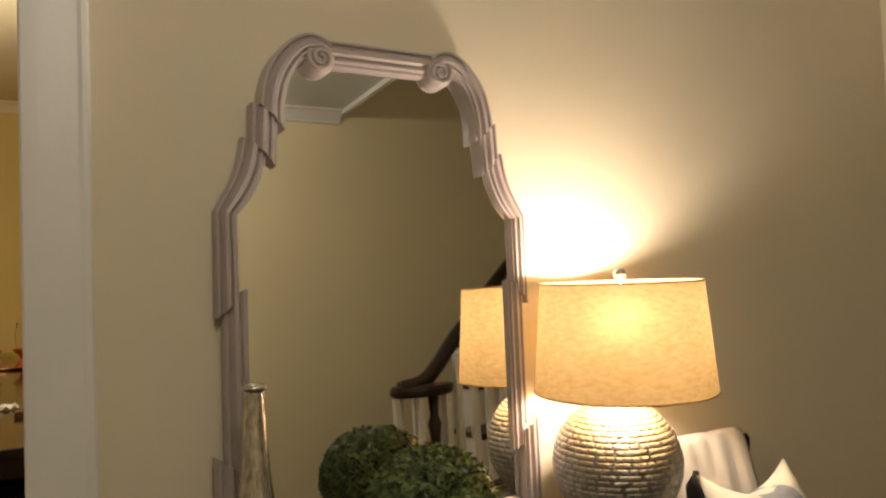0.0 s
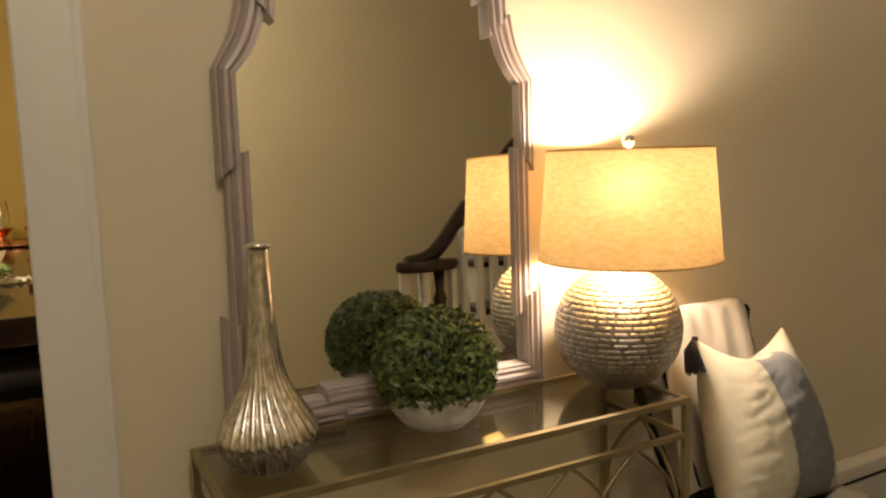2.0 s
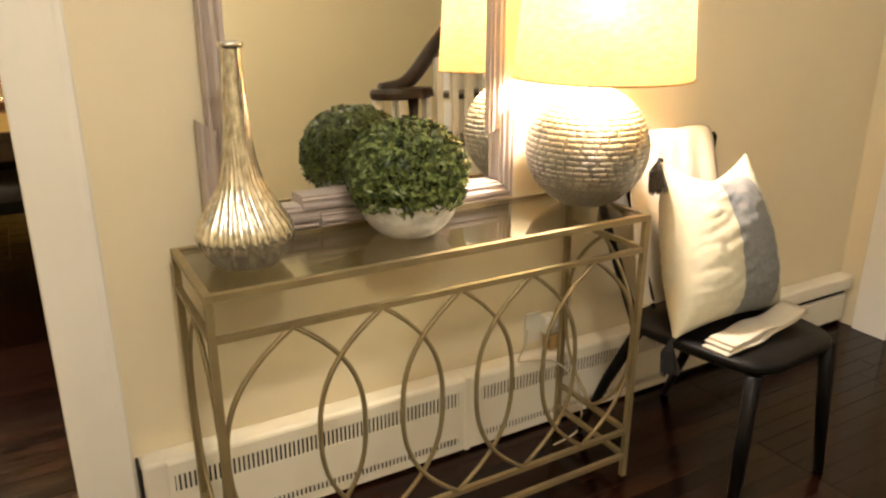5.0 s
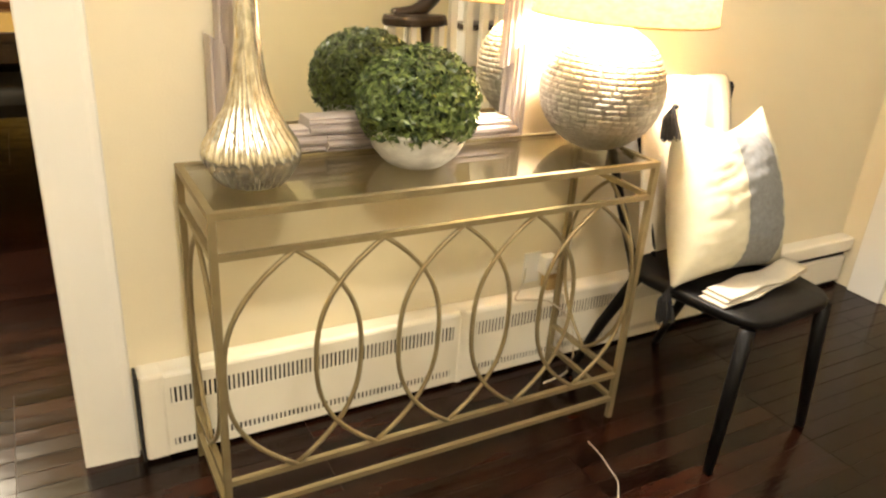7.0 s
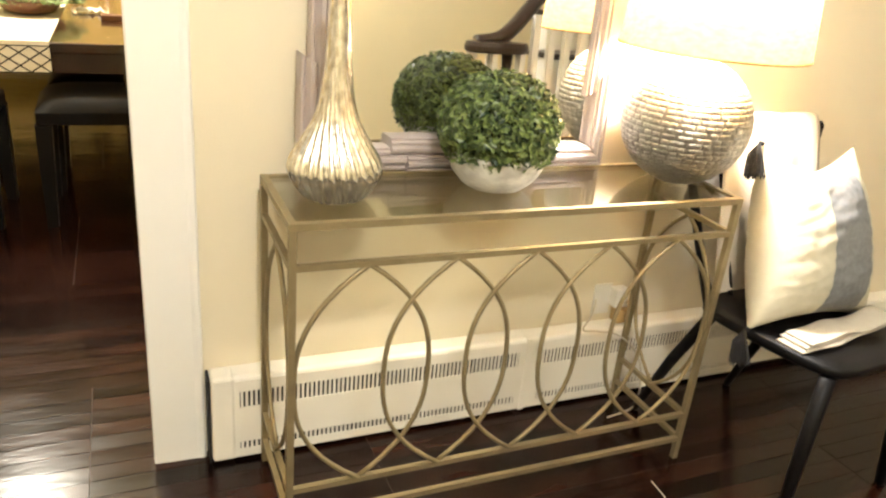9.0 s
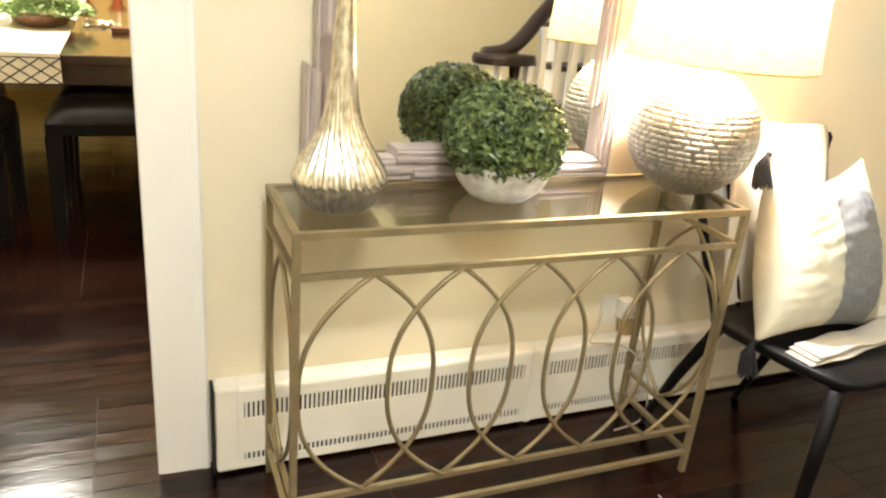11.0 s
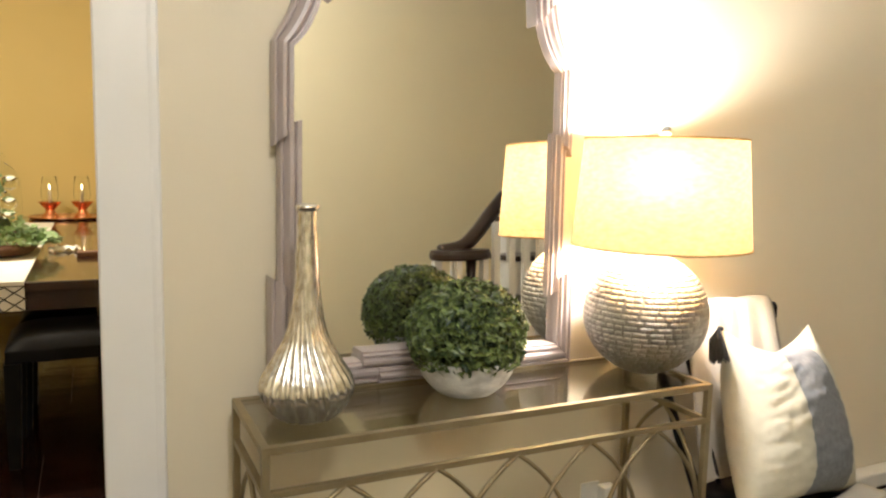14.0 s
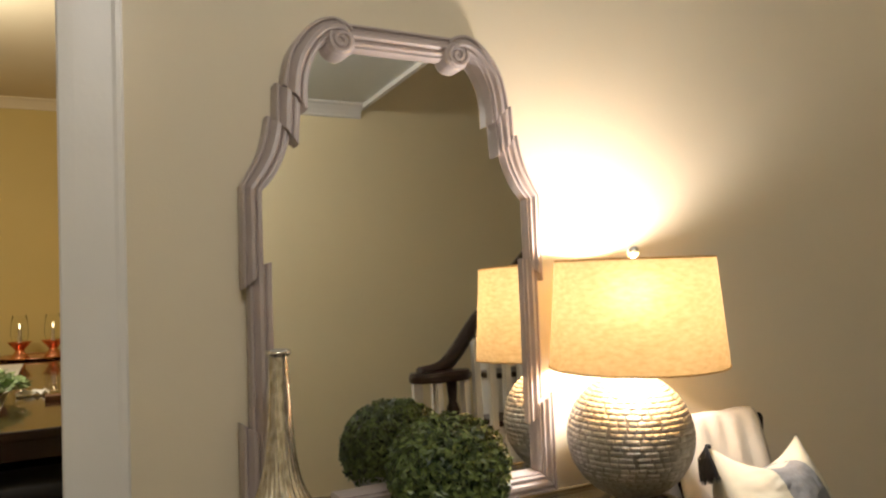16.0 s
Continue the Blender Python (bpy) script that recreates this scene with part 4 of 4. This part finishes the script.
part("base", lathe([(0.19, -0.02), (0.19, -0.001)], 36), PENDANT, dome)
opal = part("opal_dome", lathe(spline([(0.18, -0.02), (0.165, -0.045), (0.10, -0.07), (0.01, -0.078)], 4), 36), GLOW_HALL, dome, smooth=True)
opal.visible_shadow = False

thread = thing("white_thread", (0, 0, 0.003), "loose white thread lying on the dark floor", "thread")
part("strand", tubed(spline([(0.972, -0.450, 0), (0.968, -0.505, 0), (0.955, -0.560, 0), (0.940, -0.612, 0), (0.905, -0.655, 0), (0.880, -0.70, 0)], 6), 0.0013, sides=5), WAX, thread)

# ---- stairs and banister, seen in the mirror ----
stairs = thing("staircase", (0, 0, 0), "staircase with white risers and dark wooden treads", "stairs")
for k in range(4):
    y, z, xl = -1.39 - 0.27 * k, 0.470 + 0.213 * k, 1.70 + 0.15 * max(0, k - 1)
    part("riser", boxed((xl + 0.02, y - 0.24, 0.002), (XS - 0.01, y - 0.012, z - 0.030)), TRIM, stairs)
    part("tread", boxed((xl, y - 0.262, z - 0.030), (XS - 0.008, y + 0.006, z), 0.006), STAIRWOOD, stairs, "dark stained wooden tread")
rail = thing("banister", (0, 0, 0), "white balusters under a dark curved wooden handrail", "banister")
HR = spline([(1.25, -1.60, 0.965), (1.36, -1.60, 0.985), (1.46, -1.63, 1.045), (1.62, -1.70, 1.185), (1.82, -1.78, 1.34), (2.0, -1.85, 1.475), (2.3, -1.98, 1.70)], 8)
bm = bmesh.new()
rings = []
for i, p in enumerate(HR):
    a, b = Vector(HR[max(0, i - 1)]), Vector(HR[min(len(HR) - 1, i + 1)])
    d = (b - a).normalized()
    s = d.cross(Vector((0, 0, 1))).normalized()
    u = s.cross(d)
    rings.append([bm.verts.new(Vector(p) + s * x + u * z) for x, z in ((-0.022, -0.03), (-0.034, 0.0), (-0.030, 0.022), (0, 0.034), (0.030, 0.022), (0.034, 0.0), (0.022, -0.03))])
for p, q in zip(rings, rings[1:]):
    for j in range(7):
        bm.faces.new((p[j], p[(j + 1) % 7], q[(j + 1) % 7], q[j]))
bm.faces.new(rings[0])
bm.faces.new(rings[-1][::-1])
part("handrail", bm, STAIRWOOD, rail, "dark wooden handrail", smooth=True)
bm = lathe([(0.150, 0.0), (0.160, 0.008), (0.162, 0.030), (0.154, 0.048), (0.02, 0.056)], 32)
bmesh.ops.transform(bm, matrix=pose(1.36, -1.60, 0.922) @ Matrix.Diagonal((1, 0.6, 1, 1)), verts=bm.verts)
part("volute", bm, STAIRWOOD, rail, smooth=False)
part("newel", lathe([(0.045, 0), (0.045, 0.30), (0.022, 0.34), (0.030, 0.50), (0.024, 0.72), (0.034, 0.78), (0.020, 0.82), (0.028, 0.925)], 16), STAIRWOOD, rail,
     "dark turned newel post", smooth=True, loc=(1.42, -1.60, 0))
for x, y in ((1.225, -1.60), (1.27, -1.66), (1.32, -1.54), (1.36, -1.67), (1.475, -1.56), (1.50, -1.63)):
    part("baluster", tubed([(x, y, 0), (x, y, 0.925)], 0.014, square=True), TRIM, rail)
for k in range(8):
    x = 1.562 + 0.090 * k
    f = (x - 1.46) / 0.54
    part("baluster", tubed([(x, -1.600 - 0.02 * f, 0.0), (x, -1.600 - 0.02 * f, 1.02 + 0.42 * f)], 0.017, square=True), TRIM, rail)

# ---- strip floor: narrow oak strips, end joints in line for a dozen rows ----
setting("floor", boxed((DINE_X0, YB, -0.06), (XS, DINE_Y, -0.0022)), SUBFLOOR, "dark polished oak strip floor, worn red-brown and glossy", "floor")
FLOOR = bpy.data.objects["floor"]
LEN, WID = 0.70, 0.0605
STRIP = finish("strip", boxed((-LEN / 2 + 0.0008, -WID / 2 + 0.0008, -0.008), (LEN / 2 - 0.0008, WID / 2 - 0.0008, 0.0)), OAK)
rest_v, rest_f = [], []
rng = random.Random(8)
count = 0
rows, y, shift = 0, YB, 0.0
while y < DINE_Y - WID:
    # a dozen rows share their end joints, then the joints jump
    if rows % 12 == 0:
        shift = -0.41 if -0.1 < y + 0.35 < 0.65 else rng.uniform(0, LEN)
    x = shift - LEN * math.ceil((shift - DINE_X0) / LEN)
    while x < XS:
        cx, cy, hx, hy = x + LEN / 2, y + WID / 2, LEN / 2, WID / 2
        dz = rng.uniform(-0.0007, 0.0)
        if -1.2 < cx < 1.9 and -0.85 < cy < 0.75 and count < 300:
            o = new("strip", STRIP)
            o.parent = FLOOR
            o.matrix_basis = pose(cx, cy, dz - 0.0004, rng.uniform(-0.6, 0.6), rng.uniform(-0.06, 0.06), 0)
            count += 1
        else:
            b = len(rest_v)
            tl = rng.uniform(-0.0003, 0.0003)
            zz = (dz - tl, dz - tl, dz + tl, dz + tl)
            rest_v += [(cx - hx + 0.0008, cy - hy + 0.0008, zz[0]), (cx + hx - 0.0008, cy - hy + 0.0008, zz[1]), (cx + hx - 0.0008, cy + hy - 0.0008, zz[2]), (cx - hx + 0.0008, cy + hy - 0.0008, zz[3])]
            rest_v += [(p[0], p[1], -0.008) for p in rest_v[b:b + 4]]
            rest_f += [(b, b + 1, b + 2, b + 3), (b, b + 4, b + 5, b + 1), (b + 1, b + 5, b + 6, b + 2), (b + 2, b + 6, b + 7, b + 3), (b + 3, b + 7, b + 4, b)]
        x += LEN
    y += WID
    rows += 1
OAK_REST = material("parquet_oak_far", (0.017, 0.0056, 0.0032), (0.0036, 0.0020, 0.0017), rough=0.18, scale=3.2, spec=0.22, bump=0.20, bump_scale=15, rough_var=0.10)
nt = OAK_REST.node_tree
geo, hs, mr = nt.nodes.new("ShaderNodeNewGeometry"), nt.nodes.new("ShaderNodeHueSaturation"), nt.nodes.new("ShaderNodeMapRange")
mr.inputs["To Min"].default_value, mr.inputs["To Max"].default_value = 0.6, 1.4
nt.links.new(geo.outputs["Random Per Island"], mr.inputs["Value"])
nt.links.new(mr.outputs[0], hs.inputs["Value"])
src = nt.nodes["Principled BSDF"].inputs["Base Color"].links[0].from_socket
nt.links.new(src, hs.inputs["Color"])
nt.links.new(hs.outputs["Color"], nt.nodes["Principled BSDF"].inputs["Base Color"])
me = bpy.data.meshes.new("strips")
me.from_pydata(rest_v, [], rest_f)
me.materials.append(OAK_REST)
o = tagged(new("strips", me), kind="stuff")
o.parent = FLOOR
